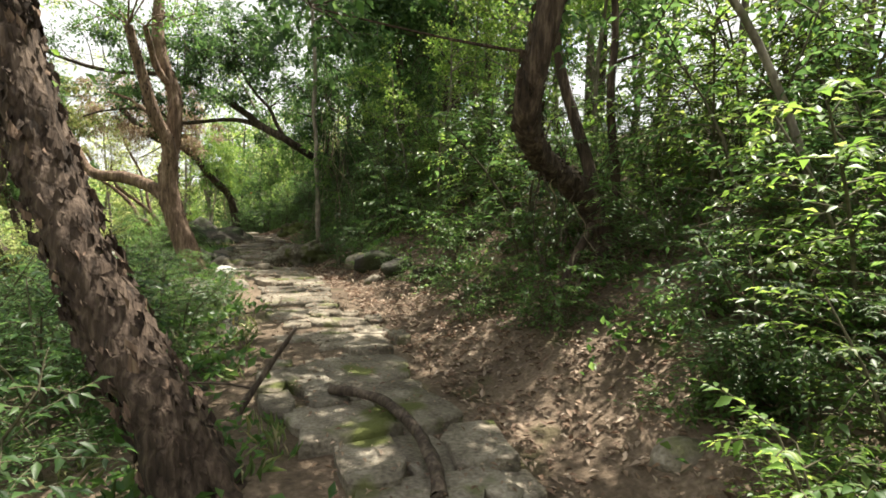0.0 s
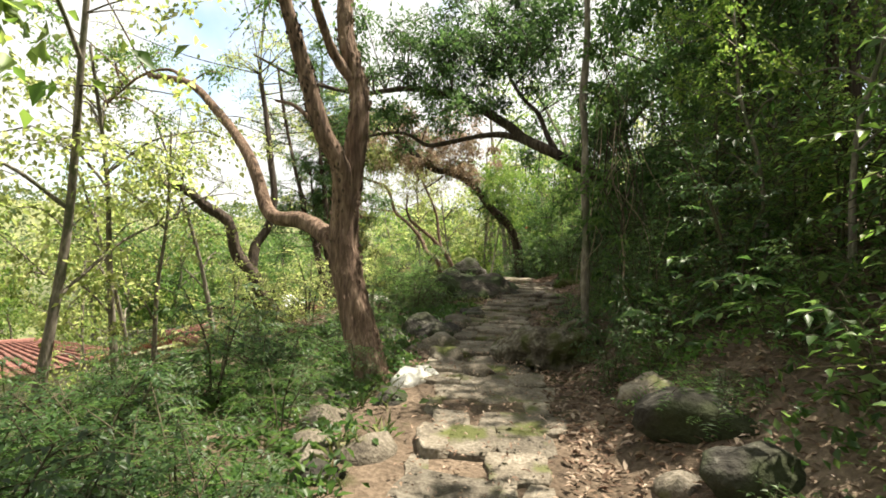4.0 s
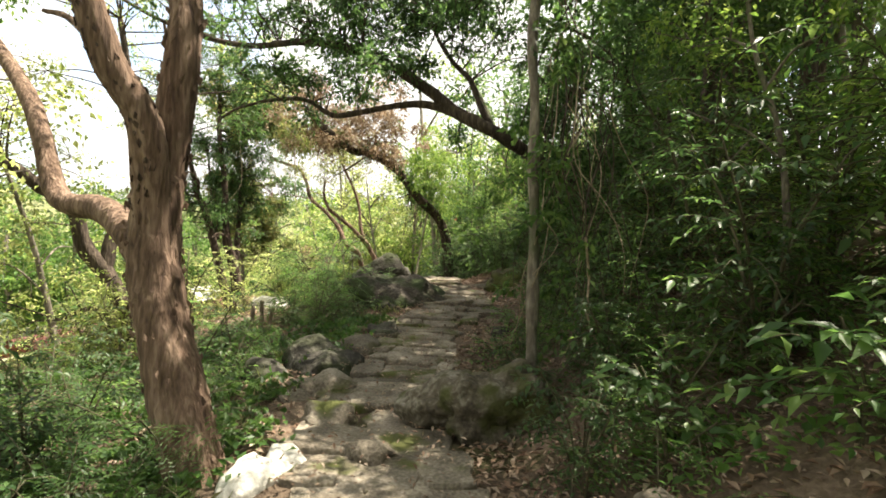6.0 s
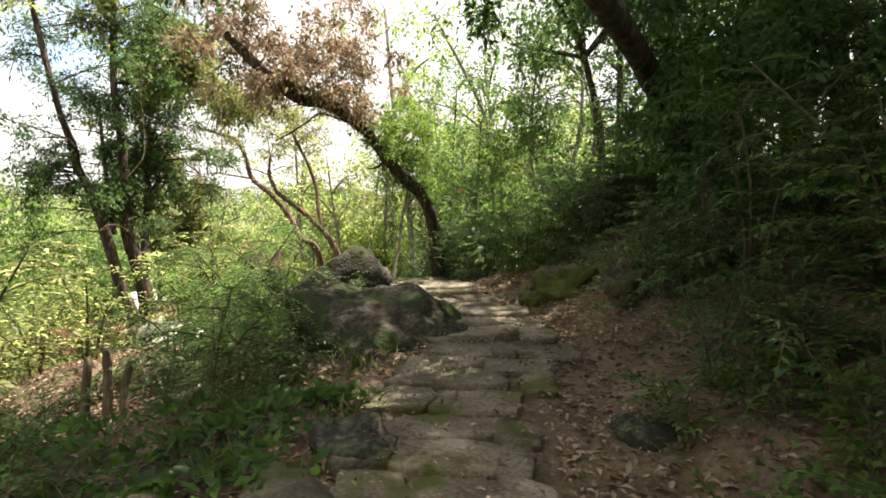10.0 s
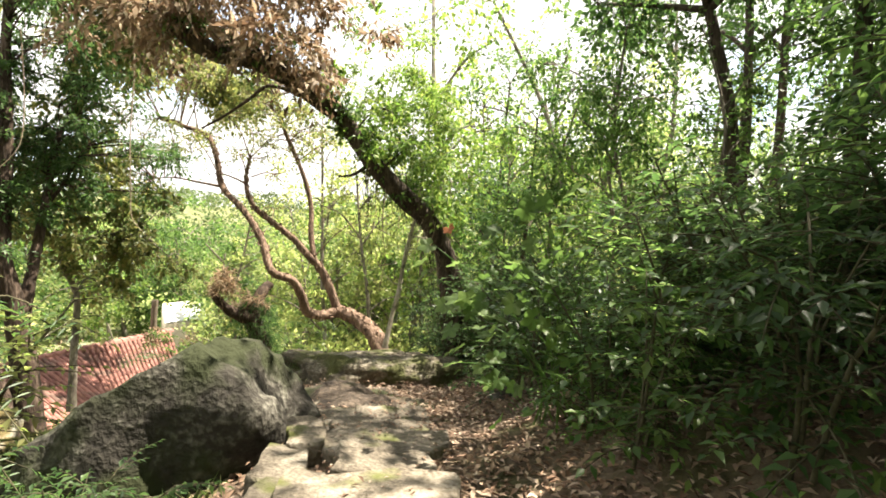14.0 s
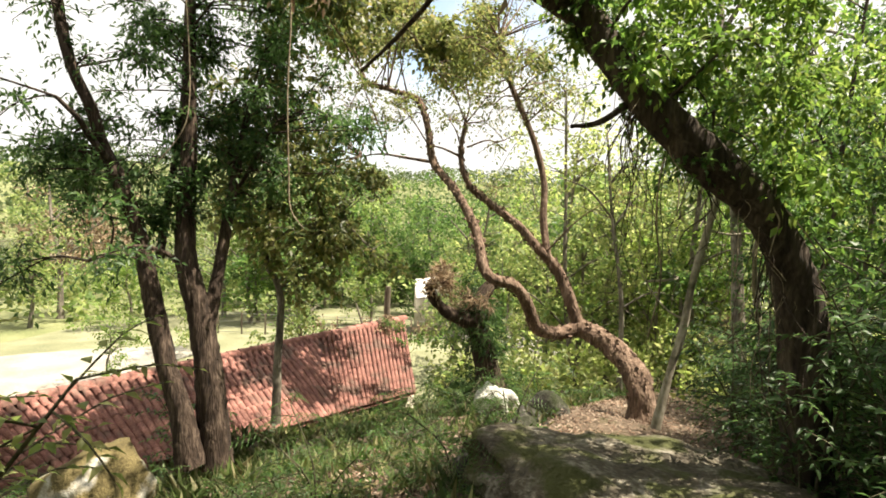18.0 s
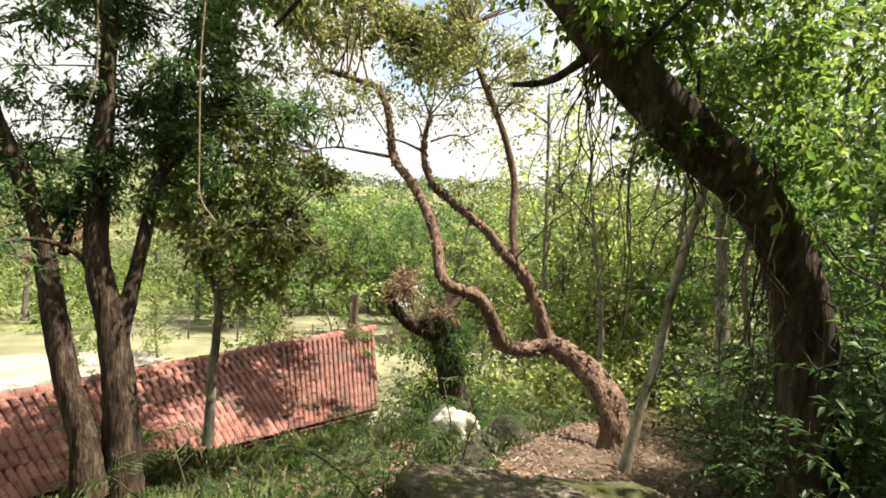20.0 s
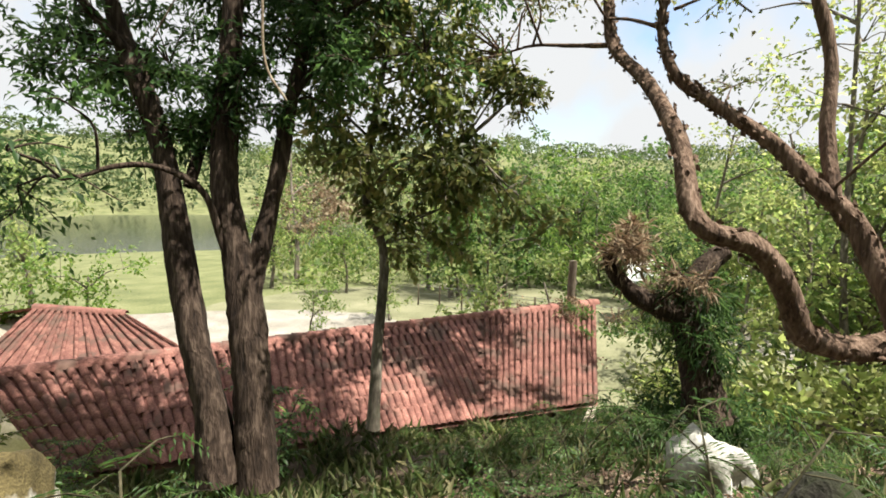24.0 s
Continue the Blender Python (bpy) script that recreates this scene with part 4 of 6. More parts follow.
tree("slanting_sapling", "slanting pale sapling stem with mottled bark", [("trunk", t10, 0.030, 0.024), ("branch", t10b, 0.012, 0.005), ("branch", t10c, 0.009, 0.004), ("stem", t10d, 0.02, 0.012)], M_BARK_PALE,
     clumps_round([t10[-1], t10[-2], t10b[-1], t10c[-1], t10d[-1]], (0.3, 0.3, 0.25), 0.3, 16, 16), L_BUSH, 0.07, seed=16, flare=0.2)
t11 = [(-13.41, 20.73, -0.80), (-13.52, 20.64, -0.18), (-13.61, 20.51, 0.32), (-13.64, 20.58, 0.63), (-13.64, 20.76, 0.92), (-13.63, 20.95, 1.05)]
t11b = [(-13.61, 20.50, 0.32), (-13.59, 20.15, 0.43), (-13.57, 19.82, 0.60), (-13.65, 19.61, 0.83), (-13.69, 19.55, 1.04)]
tree("stub_tree", "dark broken tree with stubby limbs and bromeliads", [("trunk", t11, 0.23, 0.09), ("limb", t11b, 0.13, 0.06)], M_BARK_DEEP,
     clumps_round([t11[3], t11b[-1]], (0.2, 0.2, 0.1), 0.28, 6, 17, 0.1), L_DRY, 0.14, 0.14, seed=17,
     more=[("fronds", clumps_round(t11[:4] + [(-13.3, 20.7, -1.0), (-13.6, 20.3, -0.9)], (0.26, 0.26, 0.2), 0.40, 54, 18, 0.05), L_DARK, 0.17, 0.10, 18, 5, "shaggy hanging fronds round the trunk")])

# ---- boulders ----
rock("boulder", (-5.72, 12.74, 0.95), (1.02, 0.70, 0.60), M_SHADEDROCK, "weathered brown boulder half buried beside the path, shade painted into its colour", 155, 4, 5, 0.36)
rock("boulder", (-7.32, 14.58, 0.62), (0.95, 0.80, 1.0), M_BOULDER, "large lichen-spotted boulder with a mossy back by the steps", 30, 9, 5, 0.34, 0.12)
rock("boulder", (-2.66, 8.98, 0.94), (0.44, 0.36, 0.36), M_LICHEN, "angular lichen-spotted boulder with a mossy top beside the path", 20, 25, 5, 0.6)
rock("boulder", (-11.15, 14.92, 0.06), (0.50, 0.46, 0.44), M_MOSSROCK, "rounded boulder with a yellow mossy top and pale sides", 0, 7)
rock("boulder", (-11.42, 19.18, -0.09), (0.30, 0.25, 0.30), M_PALEROCK, "pale sunlit pointed rock", 40, 11, sharp=0.5)
rock("boulder", (-10.5, 19.2, 0.08), (0.32, 0.28, 0.30), M_BOULDER, "dark rounded rock beside the pale one", 0, 12)
rock("boulder", (-4.46, 14.30, 1.25), (0.45, 0.34, 0.31), M_MOSSDARK, "dark mossy boulder at the foot of the leafy bank", 15, 13, 5, 0.45)
rock("boulder", (-3.70, 13.40, 1.46), (0.15, 0.13, 0.18), M_LICHEN, "pale angular stone among fallen leaves", 0, 14, 4, 0.6)
rock("rock_outcrop", (-8.3, 17.75, 0.64), (1.25, 0.85, 0.40), M_LICHEN, "low domed brown rock outcrop with lichen beside the path", 40, 18, 5, 0.4)
rock("rock_outcrop", (-7.2, 16.0, 0.74), (1.15, 0.7, 0.30), M_BROWNROCK, "flat brown rock outcrop across the path", 120, 15, 5, 0.45)
rock("rock_outcrop", (-8.5, 16.6, 0.42), (1.0, 0.7, 0.28), M_BROWNROCK, "flat sunlit rock outcrop strewn with litter", 60, 16, 5, 0.45)
build_path()


# ---- houses ----
def tile_shape(name):
    """A curved clay tile, one metre long and one wide, narrowing uphill."""
    n = 6
    v = []
    for y, w, z in ((0.0, 0.52, 0.07), (1.08, 0.44, 0.0)):
        for k in range(n + 1):
            a = math.pi * k / n
            v.append((w * math.cos(a), y, z + 0.42 * math.sin(a)))
    for k in range(n + 1):
        a = math.pi * k / n
        v.append((0.44 * math.cos(a), 0.0, 0.07 + 0.32 * math.sin(a)))
    f = [(k, k + 1, n + 2 + k, n + 1 + k) for k in range(n)] + [(2 * n + 2 + k, 2 * n + 3 + k, k + 1, k) for k in range(n)]
    return mesh_of(name, v, f)


def tiled_slope(roof, ridge_a, ridge_b, eave_a, eave_b, cols, rows, singles, seed=1):
    """Rows of curved tiles on a roof slope; the first 'singles' columns tile by tile, the rest joined."""
    g = np.random.default_rng(seed)
    ra, rb, ea, eb = (Vector(p) for p in (ridge_a, ridge_b, eave_a, eave_b))
    shape = tile_shape("tile")
    shape.materials.append(M_TILE)
    tv = np.array([v.co[:] for v in shape.vertices])
    tf = np.array([p.vertices[:] for p in shape.polygons])
    rest = []
    under = part("underlay", mesh_of("underlay", [ra, rb, eb, ea], [(0, 1, 2, 3)]), M_TILE, roof)
    under.location.z -= 0.045
    for i in range(cols):
        u = (i + 0.5) / cols
        top, low = ra.lerp(rb, u), ea.lerp(eb, u)
        up = (top - low)
        across = (rb - ra).normalized()
        row_len = up.length / rows
        pitch = (rb - ra).length / cols
        up.normalize()
        normal = across.cross(up).normalized()
        if normal.z < 0:
            normal = -normal
        for j in range(rows):
            p = low.lerp(top, j / rows) + normal * (0.004 + abs(g.normal()) * 0.004) + across * g.normal() * 0.004
            m = Matrix((across, up, normal)).transposed().to_4x4()
            m = Matrix.Translation(p) @ m @ pose(0, 0, 0, 0, 0, g.normal() * 0.8) @ Matrix.Diagonal((pitch * 0.74, row_len, pitch * 0.62, 1))
            if singles[0] <= i < singles[1]:
                part("tile", shape, None, roof, place=m)
            else:
                w = np.array(m)
                rest.append((tv @ w[:3, :3].T + w[:3, 3], tf))
    if rest:
        v, f = joined(rest)
        tagged(part("tile_field", mesh_of("tile_field", v, f), M_TILE, roof), kind="stuff")


def box_mesh(name, corners, z0, z1):
    """An upright wall block over a four-cornered outline."""
    v = [(*c[:2], z0) for c in corners] + [(*c[:2], z1 if not isinstance(z1, (list, tuple)) else z1[i]) for i, c in enumerate(corners)]
    return mesh_of(name, v, [(0, 3, 2, 1), (4, 5, 6, 7), (0, 1, 5, 4), (1, 2, 6, 5), (2, 3, 7, 6), (3, 0, 4, 7)])


def house(ridge_a, ridge_b, eave_a, eave_b, back, cols, rows, singles, label, seed):
    root = thing("house", (0, 0, 0), label, "house", "tiled houses")
    roof = part("roof", mesh_of("roof", [ridge_a, ridge_b, back[1], back[0], ridge_a, ridge_b, back[1], back[0]],
                                [(0, 1, 2, 3), (4, 7, 6, 5)]), M_TILE, root, "red clay tile roof")
    tiled_slope(roof, ridge_a, ridge_b, eave_a, eave_b, cols, rows, singles, seed)
    line = [Vector(ridge_a).lerp(Vector(ridge_b), k / 40) for k in range(41)]
    cap = []
    for a, b in zip(line[:-1], line[1:]):
        d = (b - a).normalized()
        s = d.cross(Vector((0, 0, 1))).normalized()
        ring = []
        for q, r in ((a, 0.115), (b + d * 0.03, 0.095)):
            for k in range(6):
                t = math.pi * k / 5
                ring.append(q + s * r * math.cos(t) + Vector((0, 0, r * math.sin(t) - 0.02)))
        cap.append((np.array(ring), np.array([(k, k + 1, k + 7, k + 6) for k in range(5)])))
    v, f = joined(cap)
    tagged(part("ridge_cap", mesh_of("ridge_cap", v, f, True), M_TILE, roof), kind="stuff")
    inset = 0.12
    low = min(eave_a[2], eave_b[2], back[0][2]) - 2.6
    cs = [Vector(eave_a).lerp(Vector(ridge_a), inset), Vector(eave_b).lerp(Vector(ridge_b), inset), Vector(back[1]).lerp(Vector(ridge_b), inset),
          Vector(back[0]).lerp(Vector(ridge_a), inset)]
    part("wall", box_mesh("wall", cs, low, [c.z - 0.12 for c in cs]), M_PLASTER, root, "ochre plastered wall")
    return root


house((-15.85, 12.2, -0.85), (-19.05, 22.2, -0.85), (-14.5, 13.7, -1.58), (-15.85, 20.7, -1.68), ((-18.4, 11.5, -1.9), (-21.8, 21.3, -1.9)), 72, 7, (10, 52),
      "long low house with a sagging red clay tile roof", 3)
r2a, r2b = [(-22.69, 9.41, -1.58), (-22.2, 11.6, -1.66)]
e2a, e2b = [(-20.6, 9.0, -2.4), (-20.2, 13.8, -2.15)]
house(r2a, r2b, e2a, e2b, [(-27.33, 5.40, -2.94), (-26.71, 8.92, -2.58)], 16, 8, (0, 0), "second house with a red clay tile hip roof", 4)
far_roof = thing("shed", (0, 0, 0), "distant shed with a pale metal roof behind trees", "shed")
fr = [(-35.60, 32.38, -2.62), (-36.96, 41.45, -2.63), (-34.19, 39.20, -3.48), (-33.18, 31.08, -3.34)]
part("roof", mesh_of("roof", fr, [(0, 1, 2, 3)]), M_SHEET, far_roof)
part("wall", box_mesh("wall", [fr[3], fr[2], fr[1], fr[0]], -5.5, [p[2] - 0.1 for p in (fr[3], fr[2], fr[1], fr[0])]), M_PLASTER, far_roof)

# post at the far end of the roof
post_at = (-18.6, 21.4)
v, f = tube([(*post_at, -2.6), (*post_at, -0.6), (post_at[0] + 0.02, post_at[1], 0.15)], 0.085, 0.08, 10, 0.05, 4)
post = part("post", mesh_of("post", v, f, True), M_TIMBER)
tagged(post, "weathered grey timber post behind the roof ridge", "post")

# ---- fence beyond the lawn ----
fence = thing("fence", (0, 0, 0), "low wire mesh fence along the far lawn edge", "fence")
fa, fb = np.array((-38.0, 21.0)), np.array((-26.0, 36.0))
tops = []
for k in range(15):
    p = fa + (fb - fa) * k / 14
    q = on_ground(*p)
    v, f = tube([q - Vector((0, 0, 0.2)), q + Vector((0, 0, 0.6)), q + Vector((0, 0, 1.25))], 0.05, 0.045, 6, 0.02, 2)
    part("post", mesh_of("post", v, f), M_TIMBER, fence)
    tops.append(q)
for hgt in (0.15, 0.45, 0.75, 1.05, 1.2):
    v, f = tube([q + Vector((0, 0, hgt)) for q in tops], 0.012, 0.012, 4, 0, 1)
    part("wire", mesh_of("wire", v, f), M_WIRE, fence)


# ---- undergrowth ----
def shrub_kind(name, label, leaf, size, width, shape, twigs, per, height, spread, seed, stems=3, bark=M_STEM, droop=0.3, category="shrub", rise=0.35):
    """One shrub, one metre across or so: stems that arch outwards, twigs along them, leaves in two rows on each twig; to be copied into place."""
    g = np.random.default_rng(seed)
    root = thing(name, (0, 0, 0), label, category)
    wood, green = [], []
    for k in range(stems):
        a = 6.283 * (k + g.uniform(-0.3, 0.3)) / stems
        top = np.array((math.cos(a) * spread * g.uniform(0.25, 0.65), math.sin(a) * spread * g.uniform(0.25, 0.65), height * g.uniform(0.7, 1.0)))
        pts = [(0.04 * math.cos(a), 0.04 * math.sin(a), -0.15), top * (0.3, 0.3, 0.5), top]
        part("stem", mesh_of("stem", *tube(pts, 0.013 * max(height, 0.5), 0.005, 5, 0.05, 3, 0, 1, seed + k), True), bark, root)
        line = smoothed(pts, 10)
        for j in range(twigs):
            f = 0.18 + 0.82 * (j + g.random()) / twigs
            p = line[min(int(f * len(line)), len(line) - 1)]
            b = a + g.normal() * 1.25
            out = np.array((math.cos(b), math.sin(b), rise + 0.35 * g.normal()))
            out /= np.linalg.norm(out)
            reach = spread * g.uniform(0.4, 0.85) * (1.15 - 0.45 * f)
            t = np.linspace(0, 1, per + 1)[1:]
            q = p + out * (t * reach)[:, None] + np.array((0, 0, -droop * reach)) * (t**2)[:, None]
            q[:, 2] = np.maximum(q[:, 2], 0.05)
            wood.append(tube([p, q[per // 2], q[-1]], 0.005, 0.0025, 3, 0.0, 2, 0, 1, 1))
            ahead = unit(np.gradient(np.vstack([p, q]), axis=0)[1:])
            side = unit(np.cross(ahead, (0, 0, 1.0)))
            sign = np.where(np.arange(per) % 2, 1.0, -1.0)[:, None]
            d = unit(ahead * 0.65 + side * sign * 0.85 + (0, 0, -0.18) + g.normal(size=(per, 3)) * 0.22)
            d[-1] = ahead[-1]
            green.append(leaves(q, d, size * g.uniform(0.6, 1.25, per) * (1 - 0.25 * t), width, shape, g, 0.72))
    tagged(part("twig", mesh_of("twig", *joined(wood), True), bark, root), kind="stuff")
    part("foliage", mesh_of("foliage", *joined(green)), leaf, root)
    return root


FL, LF, LC = (FRONDLET_V, FRONDLET_F), (LEAF_V, LEAF_F), (CARD_V, CARD_F)
KINDS = {
    "broad": [shrub_kind("shrub", "green broad-leaved shrub on the bank", L_BUSH, 0.105, 0.46, LF, 15, 12, 1.1, 0.85, 31),
              shrub_kind("shrub", "green broad-leaved shrub on the bank", L_BUSH, 0.085, 0.5, LF, 18, 13, 0.9, 0.85, 32)],
    "dark": [shrub_kind("shrub", "dark green shrub in the shade of the bank", L_DARK, 0.095, 0.38, LF, 17, 13, 1.2, 0.85, 33),
             shrub_kind("shrub", "dark green shrub in the shade of the bank", L_DARK, 0.08, 0.44, LF, 19, 14, 1.0, 0.85, 34)],
    "bright": [shrub_kind("shrub", "sunlit yellow-green leafy shrub on the bank", L_BRIGHT, 0.09, 0.46, LF, 18, 13, 1.25, 0.85, 35),
               shrub_kind("shrub", "sunlit yellow-green leafy shrub on the bank", L_BRIGHT, 0.075, 0.5, LF, 20, 14, 1.05, 0.85, 42)],
    "feather": [shrub_kind("fern", "feathery green fern with layered fronds on the slope", L_FERN, 0.2, 1, FL, 9, 5, 0.8, 0.8, 36, droop=0.45, category="fern")],
    "herb": [shrub_kind("herb", "low green herb in the undergrowth", L_FERN, 0.07, 0.5, LF, 13, 9, 0.38, 0.6, 37, 3, droop=0.25, category="plant"),
             shrub_kind("herb", "low green herb in the undergrowth", L_BUSH, 0.085, 0.42, LF, 12, 8, 0.42, 0.6, 38, 3, droop=0.25, category="plant"),
             shrub_kind("herb", "low feathery fern-like plant", L_FERN, 0.17, 1, FL, 8, 4, 0.32, 0.5, 39, 3, droop=0.5, category="plant")],
    "pale": [shrub_kind("sunlit_bush", "lower-slope shrub with small yellow-green leaves, sun glare painted into their pale colour", L_AIRY, 0.08, 0.45, LF, 18, 12, 1.1, 0.9, 43, category="bush")],
}


def tree_kind(name, label, leaf, size, height, crown_r, clumps, seed, bark=M_BARK_GREY, low=0.35, twigs=14, per=6, width=0.6, trunk=0.08, lean=0.5, shape=LC, droop=0.4, clump_r=0.55):
    """A whole tree standing at the origin, to be copied."""
    g = np.random.default_rng(seed)
    top = (g.normal() * lean, g.normal() * lean, height)
    main = [(0, 0, -0.4), (top[0] * 0.2 + g.normal() * 0.1, top[1] * 0.2, height * 0.3), (top[0] * 0.5, top[1] * 0.5 + g.normal() * 0.15, height * 0.62), top]
    limbs = [("trunk", main, trunk, trunk * 0.35)]
    line = smoothed(main, 8)
    ends = [top]
    for k in range(6):
        p = line[int(len(line) * g.uniform(low, 0.9))]
        a = g.uniform(0, 6.283)
        q = p + np.array((math.cos(a), math.sin(a), g.uniform(0.3, 0.9))) * crown_r * g.uniform(0.5, 0.9)
        limbs.append(("limb", [p, (p + q) / 2 + (0, 0, 0.12 * crown_r), q], trunk * 0.45, trunk * 0.15))
        ends += [q, (p + q) / 2]
    cl = clumps_round(ends, (crown_r * 0.33, crown_r * 0.33, crown_r * 0.3), clump_r, clumps, seed)
    return tree(name, label, limbs, bark, cl, leaf, size, width, shape, per, twigs, "", seed, droop=droop, flare=0.3, fine=False)


TREES = {
    "young": [tree_kind("young_tree", "young broad-leaved tree among the undergrowth", L_BUSH, 0.075, 3.6, 1.0, 28, 51, trunk=0.045, low=0.2, twigs=16, per=7),
              tree_kind("young_tree", "young dark-leaved tree among the undergrowth", L_DARK, 0.07, 4.4, 1.1, 32, 52, M_BARK_DARK, trunk=0.05, low=0.2, twigs=16, per=7),
              tree_kind("young_tree", "young sunlit yellow-green tree", L_BRIGHT, 0.07, 3.9, 1.0, 26, 53, trunk=0.045, low=0.25, twigs=15, per=7)],
    "wood": [tree_kind("forest_tree", "tall slim forest tree with an airy crown", L_BUSH, 0.12, 7.5, 1.8, 32, 54, trunk=0.10, low=0.3, clump_r=0.75, twigs=11),
             tree_kind("forest_tree", "tall forest tree with a sunlit yellow-green crown", L_BRIGHT, 0.12, 7.4, 1.9, 32, 55, trunk=0.09, low=0.3, twigs=11, clump_r=0.75),
             tree_kind("forest_tree", "tall forest tree with a dark crown", L_DARK, 0.12, 8.2, 1.7, 34, 56, M_BARK_DARK, trunk=0.12, low=0.35, clump_r=0.75, twigs=11)],
    "airy": [tree_kind("airy_tree", "slender tree with a sparse crown, sun glare painted into its pale leaves", L_AIRY, 0.10, 6.2, 1.6, 26, 61, trunk=0.07, low=0.2, clump_r=0.6, twigs=12),
             tree_kind("airy_tree", "young tree with sparse yellow-green leaves paled by painted sun glare", L_AIRY, 0.085, 4.0, 1.2, 24, 62, trunk=0.05, low=0.15, clump_r=0.5, twigs=12)],
    "far": [tree_kind("lawn_tree", "broad tree below the slope, sun glare painted into its bright leaves", L_FAR, 0.24, 5.5, 2.3, 36, 57, trunk=0.13, low=0.2, twigs=12, per=4, clump_r=0.9),
            tree_kind("lawn_tree", "rounded green tree in the sun below the slope", L_BRIGHT, 0.22, 4.6, 2.2, 34, 58, trunk=0.12, low=0.15, twigs=12, per=4, clump_r=0.9),
            tree_kind("lawn_tree", "dry brownish tree below the slope", L_DRY, 0.16, 5.0, 1.8, 34, 59, trunk=0.10, low=0.25, twigs=12, per=4, clump_r=0.8),
            tree_kind("lawn_tree", "dense dark green tree behind the lawn fence", L_BUSH, 0.22, 5.2, 2.4, 46, 60, trunk=0.13, low=0.1, twigs=14, per=4, clump_r=1.0)],
}
TREES["shade"], TREES["deep"] = TREES["young"][:2], [TREES["wood"][2], TREES["wood"][2], TREES["wood"][0]]
used = set()


def plant(kind, x, y, scale, g, lift=0.0, stretch=1.0):
    """A copy of one of the prototypes at a place; the prototype itself is placed first."""
    ob = kind[int(g.integers(len(kind)))]
    z = float(ground_z(np.array([x]), np.array([y]))[0])
    m = pose(x, y, z + lift, g.normal() * 4, g.normal() * 4, g.uniform(0, 360))
    sc = Matrix.Diagonal((scale, scale, scale * stretch, 1))
    if ob.name not in used:
        used.add(ob.name)
        ob.matrix_basis = m @ sc
        return ob
    was = ob.scale.copy()
    ob.scale = (scale, scale, scale * stretch)
    new_ob = copy_thing(ob, m)
    ob.scale = was
    return new_ob


def LITTER(x, y):
    """The bare, leaf-strewn ground in front of the mossy boulder and the pale stone."""
    return (-4.4 < x < -3.3 and 11.7 < y < 13.3) or (-4.9 < x < -4.3 and 13.2 < y < 14.0)


def scatter(kinds, weights, n, s_range, w_range, scale, seed, keep=None, gap=0.25, stretch=(0.85, 1.25)):
    """Plants set at random beside the path, by distance right of it (s) and stretch of it (w)."""
    g = np.random.default_rng(seed)
    line = smoothed(PATH, 10)
    w = np.arange(len(line)) / 10
    done = []
    for _ in range(n * 12):
        if len(done) >= n:
            break
        k, s = g.uniform(*w_range), g.uniform(*s_range)
        p = np.array([np.interp(k, w, line[:, 0]), np.interp(k, w, line[:, 1])])
        q = np.array([np.interp(k + 0.2, w, line[:, 0]), np.interp(k + 0.2, w, line[:, 1])])
        d = (q - p) / np.linalg.norm(q - p)
        at = p + np.array((d[1], -d[0])) * s
        true_s = float(along(at[:1], at[1:])[0][0])
        if abs(true_s) < 0.85 * min(abs(s_range[0]), abs(s_range[1])) or (keep and not keep(*at)):
            continue
        if LITTER(*at):
            continue
        if any((at[0] - a) ** 2 + (at[1] - b) ** 2 < gap * gap for a, b in done):
            continue
        done.append(tuple(at))
        plant(KINDS[kinds[int(g.choice(len(kinds), p=weights))]] if kinds[0] in KINDS else TREES[kinds[int(g.choice(len(kinds), p=weights))]],
              at[0], at[1], g.uniform(*scale), g, -0.03, g.uniform(*stretch))


def CLEAR(x, y):
    """Keeps the earth bank below the bent tree open."""
    return not (1.2 < y < 4.8 and x < 0.36 * y) and not (4.6 < y < 6.6 and x < 0.1 * y) and not (-1.6 < x < -0.2 and 6.5 < y < 8.4)


# undergrowth crowding the slope side of the two boulders
SIDE = np.random.default_rng(204)
for x, y, kind, sc in [(-6.55, 12.15, "feather", 0.62), (-6.75, 12.75, "dark", 0.55), (-6.95, 13.35, "feather", 0.6), (-6.45, 13.25, "herb", 0.8),
                       (-6.35, 12.35, "herb", 0.85), (-6.6, 13.65, "dark", 0.45), (-7.3, 13.6, "feather", 0.6), (-6.2, 11.85, "herb", 0.7),
                       (-7.1, 12.9, "broad", 0.5), (-7.6, 13.9, "dark", 0.5), (-6.9, 12.1, "feather", 0.6), (-6.75, 13.95, "herb", 0.8),
                       (-6.05, 11.6, "feather", 0.45), (-5.75, 11.65, "herb", 0.6), (-7.5, 13.1, "feather", 0.7)]:
    plant(KINDS[kind], x, y, sc, SIDE)

# right bank, near to far
scatter(["herb", "broad"], [0.75, 0.25], 60, (1.1, 2.9), (2.9, 7.2), (0.4, 0.75), 61, gap=0.2)
NEAR = np.random.default_rng(60)
for _ in range(44):
    y = NEAR.uniform(1.3, 5.0)
    x = y * NEAR.uniform(0.42, 0.95) + 0.15
    plant(KINDS[("broad", "broad", "bright", "herb", "dark", "feather")[int(NEAR.integers(6))]], x, y, NEAR.uniform(0.4, 0.68), NEAR, -0.03)
for x, y, k, sc in [(4.4, 5.4, 2, 0.9), (4.2, 7.4, 2, 1.0), (5.4, 6.4, 2, 1.1), (3.0, 8.4, 2, 1.05), (1.2, 8.6, 2, 0.85), (0.4, 9.3, 2, 0.75), (1.9, 7.9, 0, 0.9)]:
    plant([TREES["young"][k]], x, y, sc, NEAR)
